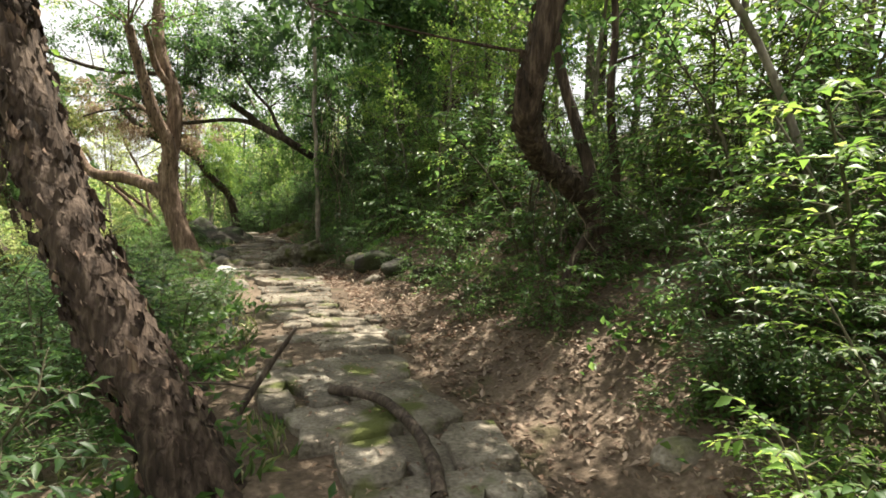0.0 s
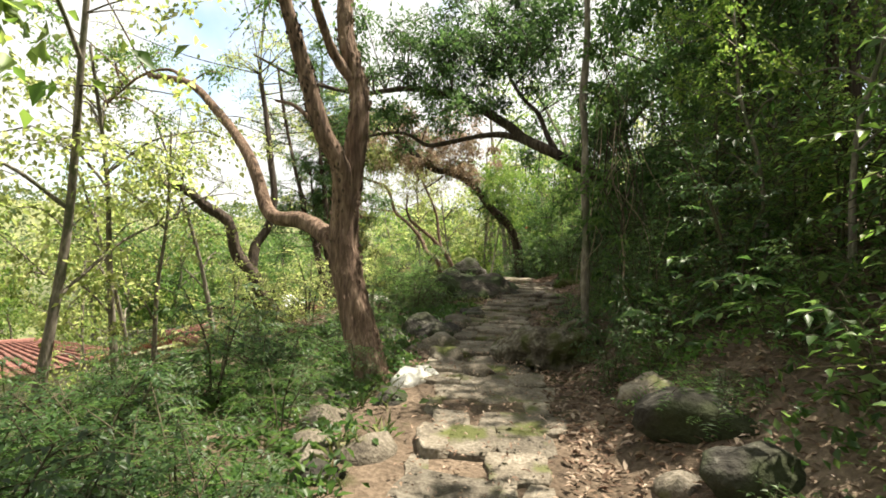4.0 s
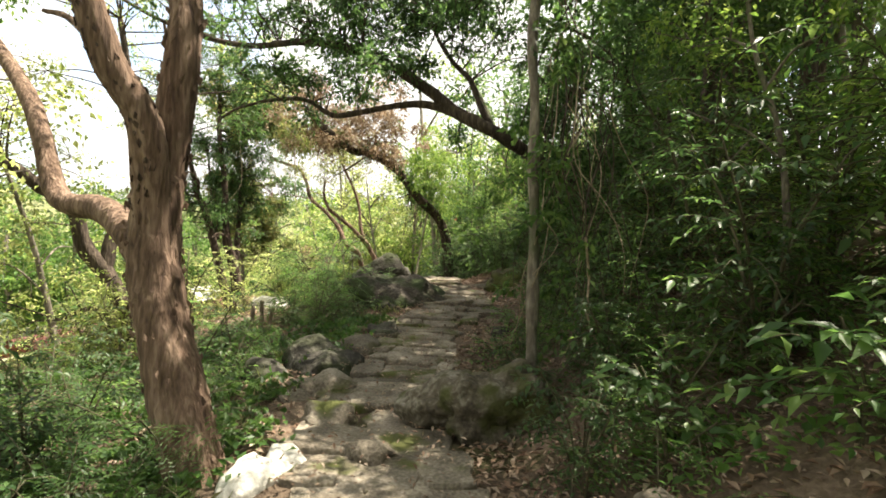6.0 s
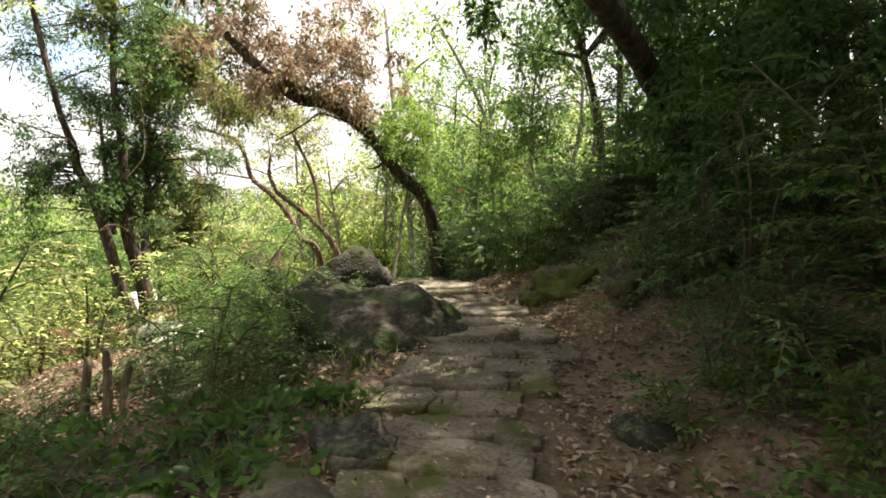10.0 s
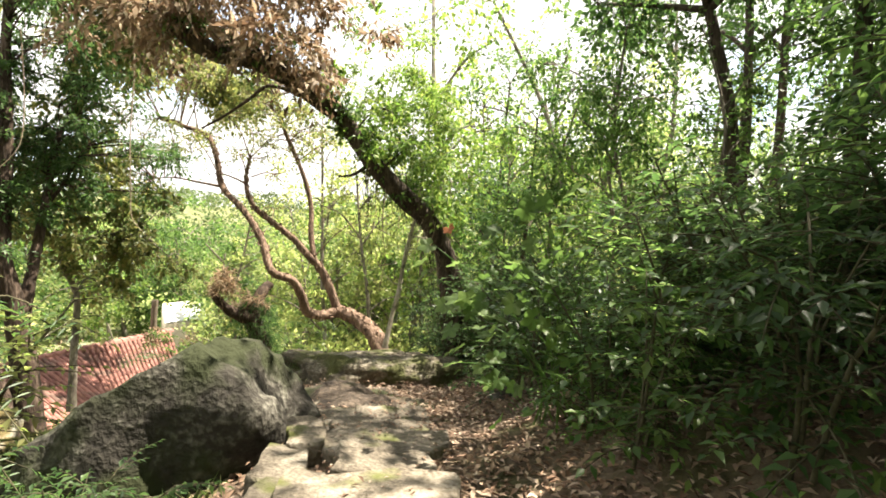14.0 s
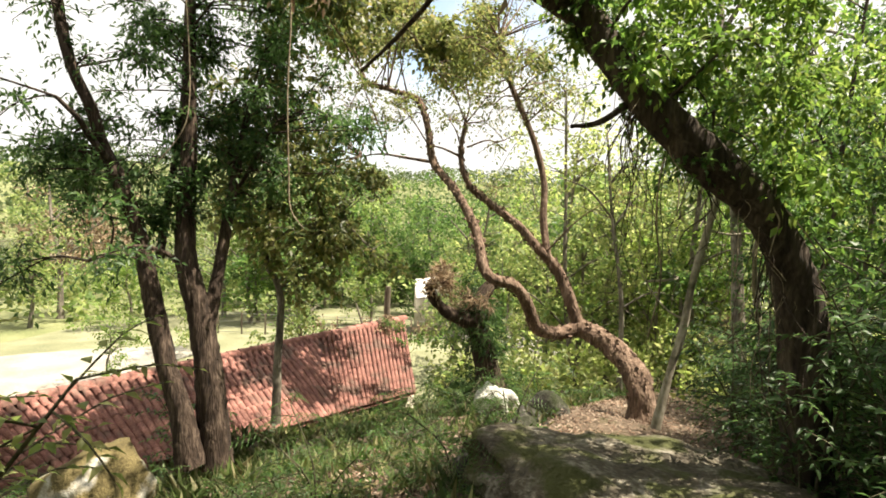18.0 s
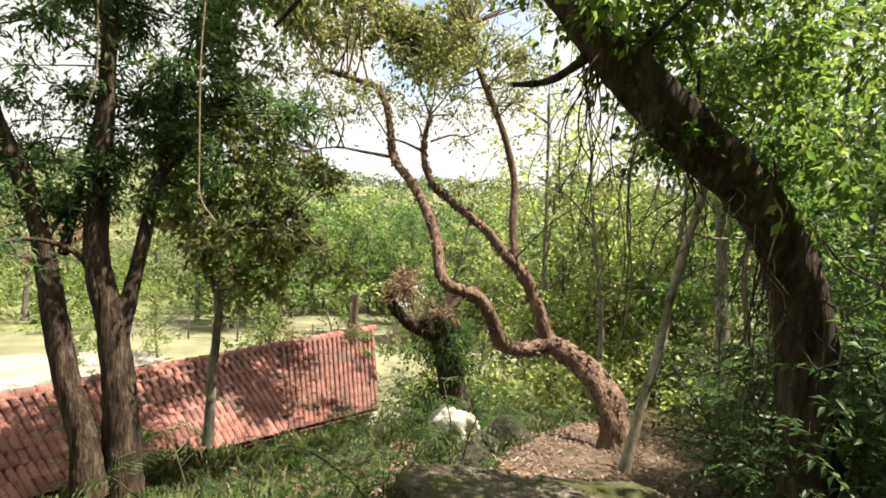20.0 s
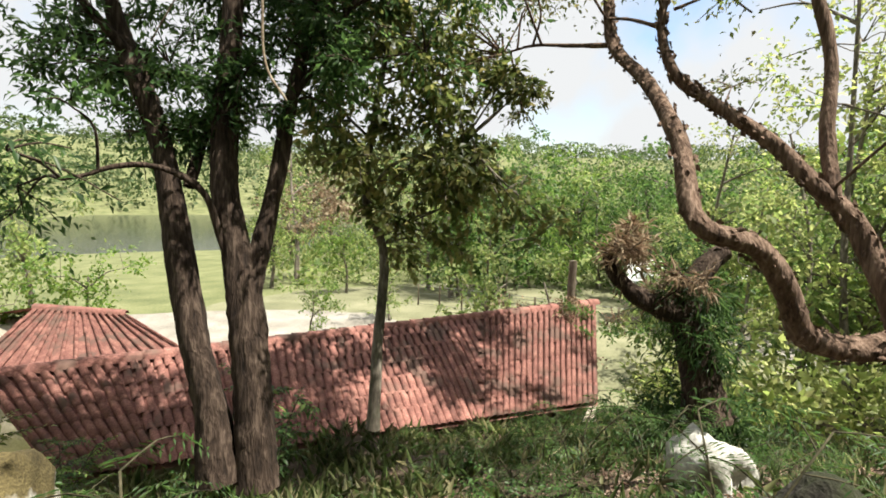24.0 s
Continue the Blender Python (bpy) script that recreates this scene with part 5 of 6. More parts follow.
for x, y, k, sc in [(2.4, 4.7, "bright", 1.2), (3.0, 4.4, "bright", 1.25), (3.4, 4.9, "bright", 1.4), (2.9, 5.8, "bright", 1.4), (0.1, 8.4, "broad", 1.1), (0.6, 7.8, "dark", 1.1), (-0.2, 9.2, "broad", 1.2),
                    (-0.7, 10.0, "bright", 1.0), (-1.1, 9.0, "dark", 0.9)]:
    plant(KINDS[k], x, y, sc, NEAR, -0.03, 1.25)
scatter(["herb"], [1.0], 40, (1.2, 3.2), (7.5, 17.0), (0.45, 0.9), 69, gap=0.3)
scatter(["broad", "dark", "bright", "feather"], [0.35, 0.2, 0.3, 0.15], 46, (1.7, 5.0), (0.6, 8.0), (0.7, 1.3), 62, gap=0.4, keep=CLEAR)
scatter(["dark", "herb", "broad"], [0.15, 0.45, 0.4], 54, (0.85, 2.4), (7.5, 12.6), (0.4, 0.75), 63, gap=0.2)
scatter(["dark", "broad", "bright", "feather"], [0.3, 0.3, 0.25, 0.15], 44, (2.5, 5.0), (7.5, 17.5), (0.8, 1.4), 64, gap=0.4)
scatter(["dark", "herb", "broad"], [0.4, 0.3, 0.3], 24, (1.2, 2.2), (13.5, 18.5), (0.5, 1.0), 65)
scatter(["young"], [1.0], 11, (4.6, 8.5), (0.5, 9.0), (0.8, 1.2), 66, gap=1.3, keep=CLEAR)
scatter(["shade"], [1.0], 22, (3.0, 7.5), (8.5, 19.5), (0.8, 1.2), 67, gap=1.1)
scatter(["wood"], [1.0], 12, (7.5, 13.0), (0.0, 10.0), (0.8, 1.1), 68, gap=2.0)
scatter(["deep"], [1.0], 16, (5.0, 11.0), (11.0, 20.0), (0.8, 1.1), 78, gap=1.8)
scatter(["dark", "broad"], [0.5, 0.5], 12, (1.6, 3.0), (13.4, 17.2), (0.8, 1.2), 83, gap=0.4)
DEEP = np.random.default_rng(84)
for _ in range(9):
    plant([TREES["young"][int(DEEP.choice([0, 1, 1]))]], DEEP.uniform(-4.5, 1.5), DEEP.uniform(17.5, 22.0), DEEP.uniform(1.1, 1.5), DEEP, 0.0, 0.95)
for x, y, sc in [(-0.9, 9.7, 0.6), (-0.35, 8.9, 0.62), (0.2, 9.9, 0.7), (0.9, 8.6, 0.7)]:
    plant([TREES["young"][2]], x, y, sc, DEEP)
# left slope
scatter(["herb", "feather", "dark"], [0.5, 0.2, 0.3], 96, (-3.4, -0.95), (1.5, 9.0), (0.45, 0.85), 71, gap=0.2)
scatter(["herb", "feather", "broad"], [0.45, 0.35, 0.2], 44, (-7.0, -3.0), (1.0, 11.0), (0.55, 0.95), 72, gap=0.5)
scatter(["herb", "feather"], [0.6, 0.4], 24, (-3.4, -1.3), (9.5, 13.0), (0.5, 0.9), 73, gap=0.3, keep=lambda x, y: y < 14)
scatter(["herb", "dark", "feather"], [0.6, 0.2, 0.2], 40, (-4.2, -1.1), (6.0, 10.5), (0.5, 0.9), 85, gap=0.25)
LEFT = np.random.default_rng(79)
for _ in range(34):
    x, y = LEFT.uniform(-17, -6.5), LEFT.uniform(-2, 12.2)
    s_, _h, _w = along(np.array([x]), np.array([y]))
    if s_[0] > -5.2 or (x < -9 and y > 11.0) or math.hypot(x + 9.0, y - 10.9) < 0.9:
        continue
    if LEFT.random() < 0.55:
        plant([TREES["airy"][1]], x, y, LEFT.uniform(0.8, 1.4), LEFT)
    else:
        plant([(TREES["airy"] + TREES["wood"])[int(LEFT.choice([0, 0, 0, 3]))]], x, y, LEFT.uniform(0.8, 1.2), LEFT)
for _ in range(6):
    plant([TREES["wood"][int(LEFT.choice([0, 1]))]], LEFT.uniform(-34, -18), LEFT.uniform(-12, 3), LEFT.uniform(1.0, 1.5), LEFT)
scatter(["feather", "broad", "herb"], [0.3, 0.3, 0.4], 26, (-9.0, -4.6), (14.5, 20.0), (0.5, 1.0), 76, gap=0.4, keep=lambda x, y: x > -14.2)
scatter(["young"], [1.0], 7, (1.6, 3.5), (18.0, 20.5), (0.8, 1.2), 77, gap=0.8)

# tall trees added on the bank to shade the path, and more behind
def canopy_tree(x, y, height, seed, leaf, over=(-0.6, -0.6)):
    q = on_ground(x, y)
    g = np.random.default_rng(seed)
    main = [(x, y, q.z - 0.4), (x + 0.1, y - 0.1, q.z + height * 0.4), (x + over[0] * 0.4, y + over[1] * 0.4, q.z + height * 0.75), (x + over[0], y + over[1], q.z + height)]
    limbs = [("trunk", main, 0.11, 0.04)]
    ends = [main[-1]]
    for k in range(5):
        a = k * 1.257 + g.uniform(0, 0.8)
        e = (main[2][0] + over[0] * 0.3 + 1.5 * math.cos(a), main[2][1] + over[1] * 0.3 + 1.5 * math.sin(a), q.z + height * g.uniform(0.82, 1.0))
        limbs.append(("limb", [main[2], ((main[2][0] + e[0]) / 2, (main[2][1] + e[1]) / 2, e[2] - 0.25), e], 0.05, 0.02))
        ends.append(e)
    tree("canopy_tree", "tall slim tree added to cast shade from its high leafy crown", limbs, M_BARK_DARK, clumps_round(ends, (0.75, 0.75, 0.35), 0.75, 30, seed), leaf, 0.13, 0.55, twigs=20, per=6, seed=seed, droop=0.4)


for k, (x, y, hgt) in enumerate([(-1.6, 13.8, 6.6), (0.6, 14.2, 7.0), (-0.2, 15.4, 7.0), (3.2, 13.0, 7.4), (-0.5, 13.8, 5.4), (1.1, 13.2, 6.4), (-2.0, 17.4, 6.2), (-1.0, 16.4, 6.6), (-3.2, 19.4, 5.4), (-4.9, 20.2, 5.0)]):
    canopy_tree(x, y, hgt, 160 + k, L_BUSH if k == 3 else L_DARK)

# trees below the slope and round the lawn
g_far = np.random.default_rng(81)
for x, y, k, sc in [
        (-27.6, 8.6, 1, 0.7), (-25.2, 6.6, 1, 0.6), (-30.5, 15.5, 1, 0.45), (-33.5, 19.0, 0, 0.5), (-36, 2.5, 0, 1.0), (-27.0, 21.8, 0, 0.8), (-22.5, 23.3, 2, 0.75), (-20.8, 25.2, 0, 0.8), (-17.5, 27.5, 0, 0.8), (-15.0, 29.0, 1, 0.7),
        (-43, 17, 1, 0.8), (-46, 12, 0, 1.0), (-41, 24, 1, 0.9), (-37, 30, 1, 0.8), (-33, 34, 0, 0.9)]:
    plant([TREES["far"][k]], x, y, sc, g_far)
for _ in range(44):
    a, r = radians(g_far.uniform(-10, 118)), g_far.uniform(38, 85)
    x, y = -8 - math.sin(a) * r, 17 + math.cos(a) * r
    if math.degrees(a) > 96 or abs(x + 36) < 11 and abs(y - 22) < 14 or (ground_z(np.array([x]), np.array([y]))[0] < -9.6 and x < -60):
        continue
    plant([TREES["far"][int(g_far.choice([0, 0, 1, 1, 2]))]], x, y, g_far.uniform(1.2, 2.2), g_far)
for _ in range(24):
    a, r = radians(g_far.uniform(-8, 48)), g_far.uniform(12, 34)
    x, y = -8 - math.sin(a) * r, 17 + math.cos(a) * r
    plant([TREES["far"][int(g_far.choice([0, 1, 2]))]] if g_far.random() < 0.7 else [TREES["wood"][1]], x, y, g_far.uniform(0.7, 1.1), g_far)


for _ in range(17):
    a, r = radians(g_far.uniform(-14, 36)), g_far.uniform(7, 28)
    x, y = -9 - math.sin(a) * r, 18 + math.cos(a) * r
    plant([(TREES["airy"] + TREES["wood"])[int(g_far.choice([0, 0, 2, 3]))]], x, y, g_far.uniform(1.1, 1.6), g_far)


# grove behind the lawn fence
for _ in range(46):
    u, d = g_far.uniform(-0.25, 1.5), g_far.uniform(2.5, 34)
    x, y = -38 + 12 * u - 0.78 * d, 21 + 15 * u + 0.62 * d
    plant([TREES["far"][int(g_far.choice([0, 1, 3, 3, 3]))]], x, y, g_far.uniform(0.8, 1.35), g_far)
for _ in range(20):
    x = g_far.uniform(-13.2, -8.6)
    plant(KINDS["pale"], x, g_far.uniform(10.2, 13.8 if x < -10.8 else 14.4), g_far.uniform(0.8, 1.4), g_far, -0.03)


# ---- far woods ----
def far_woods():
    g = np.random.default_rng(91)
    n = 2300
    a, r = np.radians(g.uniform(-25, 150, n)), 95 + 300 * g.random(n) ** 0.8
    x, y = -8 - np.sin(a) * r, 17 + np.cos(a) * r
    z = ground_z(x, y)
    ok = (z > -10.0) | (r > 200)
    x, y, z = x[ok], y[ok], z[ok]
    rad = g.uniform(3.0, 5.5, len(x))
    per = 46
    d = unit(g.normal(size=(len(x), per, 3)) + (0, 0, 0.5))
    p = np.stack([x, y, z + rad * 0.9], -1)[:, None] + d * rad[:, None, None] * (1, 1, 0.8)
    v, f = leaves(p.reshape(-1, 3), (d + g.normal(size=d.shape) * 0.7).reshape(-1, 3), 1.25 * g.uniform(0.6, 1.3, p.shape[0] * per), 0.8, (CARD_V, CARD_F), g, 0.35)
    ob = part("far_woods", mesh_of("far_woods", v, f), L_HILL)
    tagged(ob, "green wooded hills beyond the lake", "woods", kind="stuff")


far_woods()


# ---- litter, grass, ground cover ----
def strewn(name, label, category, n, mat, size, width, s_range, w_range, seed, up=0.0, lift=0.01, shape=(CARD_V, CARD_F), flat=0.8, keep=None, clump=0.0):
    """Very many small leaves or blades on the ground, as one object."""
    g = np.random.default_rng(seed)
    line = smoothed(PATH, 10)
    w = np.arange(len(line)) / 10
    k, s = g.uniform(*w_range, n), g.uniform(*s_range, n)
    if clump:
        c = g.integers(max(n // 14, 1), size=n)
        k = g.uniform(*w_range, n)[c] + g.normal(size=n) * 0.035
        s = g.uniform(*s_range, n)[c] + g.normal(size=n) * clump
    px_, py_ = np.interp(k, w, line[:, 0]), np.interp(k, w, line[:, 1])
    dx, dy = np.interp(k + 0.2, w, line[:, 0]) - px_, np.interp(k + 0.2, w, line[:, 1]) - py_
    ln = np.hypot(dx, dy) + 1e-9
    x, y = px_ + dy / ln * s, py_ - dx / ln * s
    if keep is not None:
        ok = keep(x, y)
        x, y = x[ok], y[ok]
    m = len(x)
    at = np.stack([x, y, ground_z(x, y) + lift + 0.02 * g.random(m)], -1)
    ahead = unit(np.concatenate([g.normal(size=(m, 2)), np.full((m, 1), up) + 0.25 * g.normal(size=(m, 1))], 1))
    v, f = leaves(at, ahead, size * g.uniform(0.6, 1.4, m), width, shape, g, flat)
    return tagged(part(name, mesh_of(name, v, f), mat), label, category, kind="stuff")


strewn("leaf_litter", "brown fallen leaves beside the path", "leaves", 38000, L_LITTER, 0.052, 0.42, (0.42, 3.0), (2.0, 17.5), 101)
strewn("leaf_litter", "brown fallen leaves on the slope below the path", "leaves", 26000, L_LITTER, 0.05, 0.42, (-4.5, -0.45), (8.5, 19.0), 102)
strewn("leaf_litter", "scattered dry leaves on the stone path", "leaves", 3600, L_LITTER, 0.034, 0.42, (-0.5, 0.5), (2.5, 17.0), 103, lift=0.07)
strewn("leaf_litter", "brown fallen leaves on the bend of the path", "leaves", 16000, L_LITTER, 0.05, 0.42, (-2.5, 3.5), (15.5, 19.6), 109, lift=0.02)
strewn("ground_cover", "low green ground cover round the last bend", "plants", 9000, L_FERN, 0.055, 0.55, (-4.0, 4.0), (16.5, 19.8), 110, up=0.6, lift=0.05, flat=0.5, clump=0.12, keep=lambda x, y: np.abs(along(x, y)[0]) > 0.8)
strewn("grass", "fine pale grass round the rocks", "grass", 5000, L_GRASS, 0.16, 0.02, (-3.6, -0.9), (15.5, 19.8), 111, up=1.3, flat=0.2, clump=0.07)
strewn("ground_cover", "low green ground cover beside the path", "plants", 40000, L_FERN, 0.07, 0.55, (-6.0, -0.75), (1.0, 11.5), 104, up=0.6, lift=0.05, flat=0.5, clump=0.12)
strewn("ground_cover", "low green ground cover on the bank", "plants", 22000, L_BUSH, 0.055, 0.55, (1.15, 4.5), (1.0, 18.5), 105, up=0.6, lift=0.06, flat=0.5, clump=0.14)
strewn("grass", "long tufted grass on the slope above the roof", "grass", 20000, L_GRASS, 0.22, 0.022, (-9.0, -3.4), (15.0, 19.8), 106, up=1.3, flat=0.2, clump=0.07, keep=lambda x, y: x < -8.8)
strewn("grass", "sparse grass tufts along the path edge", "grass", 3000, L_GRASS, 0.10, 0.035, (-1.6, -0.6), (1.5, 17.0), 107, up=1.2, flat=0.2, clump=0.05)


def far_scrub(n, angles, reach, radii, per, size, mat, seed, label):
    """Bushes beyond the lawn and round the houses, past counting."""
    g = np.random.default_rng(seed)
    a, r = np.radians(g.uniform(*angles, n)), g.uniform(*reach, n)
    x, y = -8 - np.sin(a) * r, 17 + np.cos(a) * r
    c, s_ = math.cos(radians(18)), math.sin(radians(18))
    lx, ly = c * (x + 36) + s_ * (y - 26), -s_ * (x + 36) + c * (y - 26)
    z = ground_z(x, y)
    ok = (np.degrees(a) < 98) & ((lx / 14.5) ** 2 + (ly / 18.5) ** 2 > 1) & (z > -10.2) & ~((np.abs(x + 33) < 9) & (y < 30) & (y > -12)) & ~((x < -13.2) & (y < 22.6) & (x > -23))
    x, y, z = x[ok], y[ok], z[ok]
    rad = g.uniform(*radii, len(x))
    d = unit(g.normal(size=(len(x), per, 3)) + (0, 0, 0.5))
    p = np.stack([x, y, z + rad * 0.5], -1)[:, None] + d * (rad[:, None] * g.uniform(0.5, 1.0, (len(x), per)))[..., None]
    v, f = leaves(p.reshape(-1, 3), (d + g.normal(size=d.shape) * 0.8).reshape(-1, 3), size * g.uniform(0.6, 1.4, p.shape[0] * per), 0.6, (CARD_V, CARD_F), g, 0.3)
    tagged(part("far_scrub", mesh_of("far_scrub", v, f), mat), label, "bushes", kind="stuff")


far_scrub(1500, (-20, 125), (26, 95), (1.0, 3.0), 46, 0.46, L_FAR, 95, "green scrub beyond the lawn fence, brightened by painted glare")
far_scrub(230, (-12, 62), (9, 30), (0.5, 1.3), 150, 0.15, L_AIRY, 96, "scrub between the trees below the path, its green paled by painted haze")


# ---- creepers, vines and small things ----
def vine(pts, r=0.008, label="thin pale hanging vine"):
    v, f = tube(pts, r, r * 0.7, 5, 0.05, 6)
    return tagged(part("vine", mesh_of("vine", v, f, True), M_VINE), label, "vine", "hanging vines")


vine([(-11.19, 16.42, 4.37), (-11.15, 16.41, 3.89), (-11.12, 16.38, 3.31), (-11.06, 16.38, 2.63), (-11.03, 16.39, 2.30), (-10.96, 16.49, 2.12)])
vine([(-12.48, 15.74, 4.55), (-12.42, 15.77, 3.98), (-12.37, 15.77, 3.36), (-12.37, 15.70, 3.02), (-12.48, 15.46, 2.66)])
vine([(-8.52, 18.16, 2.86), (-8.53, 18.10, 2.59), (-8.51, 18.08, 2.29), (-8.47, 18.11, 1.96), (-8.48, 18.03, 1.55)])
vine([(-8.49, 19.68, 3.01), (-8.50, 19.58, 2.54), (-8.53, 19.46, 2.12), (-8.51, 19.44, 1.85), (-8.47, 19.44, 1.52)])
vine([(-9.55, 19.61, 3.49), (-9.47, 19.67, 3.11), (-9.48, 19.62, 2.93), (-9.41, 19.68, 2.68), (-9.39, 19.66, 2.36)])
g_v = np.random.default_rng(121)


def hanging(tree_name, line, n, drop, spread, r, label, pale=0.3):
    """Thin creepers that hang from a trunk, parts of their tree."""
    root = bpy.data.objects[tree_name]
    inv = Matrix.Translation(-root.location)
    l = smoothed(line, 6)
    for _ in range(n):
        p = l[int(g_v.integers(len(l)))] + g_v.normal(size=3) * (spread * 0.4, spread * 0.4, 0.04)
        ln = g_v.uniform(*drop)
        pts, q = [p], p
        for k in range(5):
            q = q + g_v.normal(size=3) * (spread, spread, 0.04) * 0.5 + (0, 0, -ln / 5)
            pts.append(q)
        v, f = tube(pts, r * g_v.uniform(0.6, 1.3), r * 0.5, 4, 0.05, 4)
        part("creeper_stem", mesh_of("creeper_stem", v, f, True), M_VINE if g_v.random() < pale else M_BARK_DARK, root, label, inv)


hanging("arching_tree", t7[2:7], 46, (0.4, 1.3), 0.10, 0.003, "thin dry hanging creeper")
hanging("arching_tree", [p + Vector((0.03, 0.03, 0.16)) for p in map(Vector, t7[1:7])], 24, (0.3, 0.8), 0.12, 0.006, "dry creeper matted on the trunk")
hanging("slim_tree", [Vector(p) + Vector((0.25, 0.15, 0.1)) for p in t3[4:8]], 34, (1.0, 2.2), 0.22, 0.005, "tangled dry creeper by the slim trunk")
hanging("bent_tree", t2[1:5], 16, (0.4, 1.0), 0.10, 0.005, "thin dry root hanging from the trunk", 0.06)
hanging("bent_tree", t2b[0:5], 18, (0.6, 1.6), 0.10, 0.004, "thin dry root hanging from the trunk", 0.06)
vine([(-2.10, 9.32, 2.03), (-2.07, 9.33, 1.75), (-2.07, 9.32, 1.53), (-2.00, 9.35, 1.32), (-1.87, 9.43, 1.18)], 0.010, "thick pale looping vine")


def flakes(ob_name, line, r0, r1, n, mat, size, seed):
    """Loose plates of bark on a trunk, as one part of it."""
    g = np.random.default_rng(seed)
    l = smoothed(line, 10)
    k = g.integers(1, len(l) - 1, size=n)
    d = unit(l[k + 1] - l[k - 1])
    out = unit(np.cross(d, g.normal(size=(n, 3))))
    rad = r0 + (r1 - r0) * k / len(l)
    at = l[k] + out * (rad * 0.97)[:, None]
    v, f = leaves(at, unit(d * g.choice([-1, 1], size=(n, 1)) + out * 0.28), size * g.uniform(0.5, 1.3, n), 0.55, LF_SHAPE, g, 0.0)
    root = bpy.data.objects[ob_name]
    tagged(part("bark_flake", mesh_of("bark_flake", v, f), mat, root, "loose peeling bark plates", Matrix.Translation(-root.location)), kind="stuff")


flakes("leaning_tree", t0, 0.155, 0.105, 900, M_BARK_DEEP, 0.075, 131)
flakes("leaning_tree", t0, 0.155, 0.105, 160, M_BARK_RED, 0.08, 132)
flakes("three_limbed_tree", t1_trunk, 0.158, 0.15, 240, M_BARK_RED, 0.045, 133)
flakes("three_limbed_tree", t1_right, 0.12, 0.07, 420, M_BARK_RED, 0.06, 134)
flakes("three_limbed_tree", t1_mid, 0.095, 0.06, 300, M_BARK_DEEP, 0.05, 135)
flakes("bent_tree", t2, 0.11, 0.08, 500, M_BARK_DEEP, 0.06, 136)
flakes("twisted_tree", t8l, 0.105, 0.035, 400, M_BARK_RED, 0.06, 137)
flakes("twisted_tree", t8r, 0.10, 0.03, 300, M_BARK_RED, 0.06, 138)
flakes("twisted_tree", t8, 0.16, 0.115, 260, M_BARK_RED, 0.07, 139)


def lobed_plant():
    """The tall plant with big lobed leaves that leans into the path."""
    g = np.random.default_rng(141)
    root = thing("broadleaf_plant", on_ground(-5.35, 15.65), "tall plant with large lobed pale-green leaves beside the path", "plant")
    base = np.array(root.location)
    inv = Matrix.Translation(-root.location)
    tips = [(-5.93, 15.08, 2.20), (-6.14, 15.36, 2.03), (-5.83, 15.16, 2.10), (-5.75, 15.40, 2.22), (-5.70, 15.28, 1.92), (-5.92, 15.34, 1.76), (-5.52, 15.22, 2.10), (-5.50, 15.52, 2.42),
            (-5.34, 15.30, 2.02), (-5.60, 15.62, 2.50), (-5.24, 15.50, 2.30), (-5.45, 15.24, 1.72), (-6.00, 15.52, 1.80), (-5.72, 15.04, 1.62), (-5.30, 15.70, 2.55), (-5.86, 15.60, 2.25)]
    for k, tip in enumerate(tips):
        tip = np.array(tip)
        start = base + g.normal(size=3) * (0.12, 0.12, 0)
        st = tube([start, (start + tip) / 2 + (0.05, 0.08, 0.12), tip], 0.006, 0.003, 5, 0.03, 4)
        part("stem", mesh_of("stem", *st, True), L_BUSH, root, place=inv)
        n = 5
        for j in range(n):
            at = tip if j == 0 else start + (tip - start) * g.uniform(0.45, 1.0) + g.normal(size=3) * 0.09
            d = unit((tip - base) * (1, 1, 0.1) + g.normal(size=3) * 0.5 + (-0.3, -0.4, -0.15))
            lv, lf = leaves(at[None], d[None], g.uniform(0.07, 0.125), 1.0, (LOBED_V, LOBED_F), g, 0.5)
            part("leaf", mesh_of("leaf", lv, lf), L_LOBED if k < 2 or g.random() < 0.25 else L_BUSH, root, place=inv)
    at = np.array((-5.87, 15.12, 2.30))
    lv, lf = leaves(at[None], np.array([(0.35, -0.35, -0.35)]), 0.062, 1.0, (LOBED_V, LOBED_F), g, 0.3)
    part("withered_leaf", mesh_of("withered_leaf", lv, lf), L_ORANGE, root, "withered orange leaf", inv)


lobed_plant()

# dark shrubs round the foot of the leaning dark tree
for x, y, sc in [(-7.6, 18.4, 0.8), (-7.25, 18.6, 0.9), (-7.95, 18.95, 0.8), (-6.9, 18.2, 0.8), (-2.35, 11.9, 1.1), (-1.9, 11.2, 1.2), (-2.9, 12.7, 1.0), (-1.4, 10.3, 1.2), (-2.2, 13.3, 1.2)]:
    plant(KINDS["dark"], x, y, sc, g_far, -0.03, 1.3)

# shade shrubs round the arching tree's foot and down the last bend
END = np.random.default_rng(64)
for _ in range(16):
    x, y = END.uniform(-8.9, -6.6), END.uniform(18.4, 20.4)
    if along(np.array([x]), np.array([y]))[0][0] > 0.9:
        plant(KINDS[("dark", "broad", "dark", "feather")[int(END.integers(4))]], x, y, END.uniform(0.7, 1.2), END, -0.03, 1.3)
for _ in range(26):
    x, y = END.uniform(-12.5, -7.2), END.uniform(19.5, 24.5)
    if along(np.array([x]), np.array([y]))[0][0] > 0.75:
        plant(KINDS[("broad", "bright", "dark", "herb")[int(END.integers(4))]], x, y, END.uniform(0.7, 1.25), END, -0.03, 1.2)

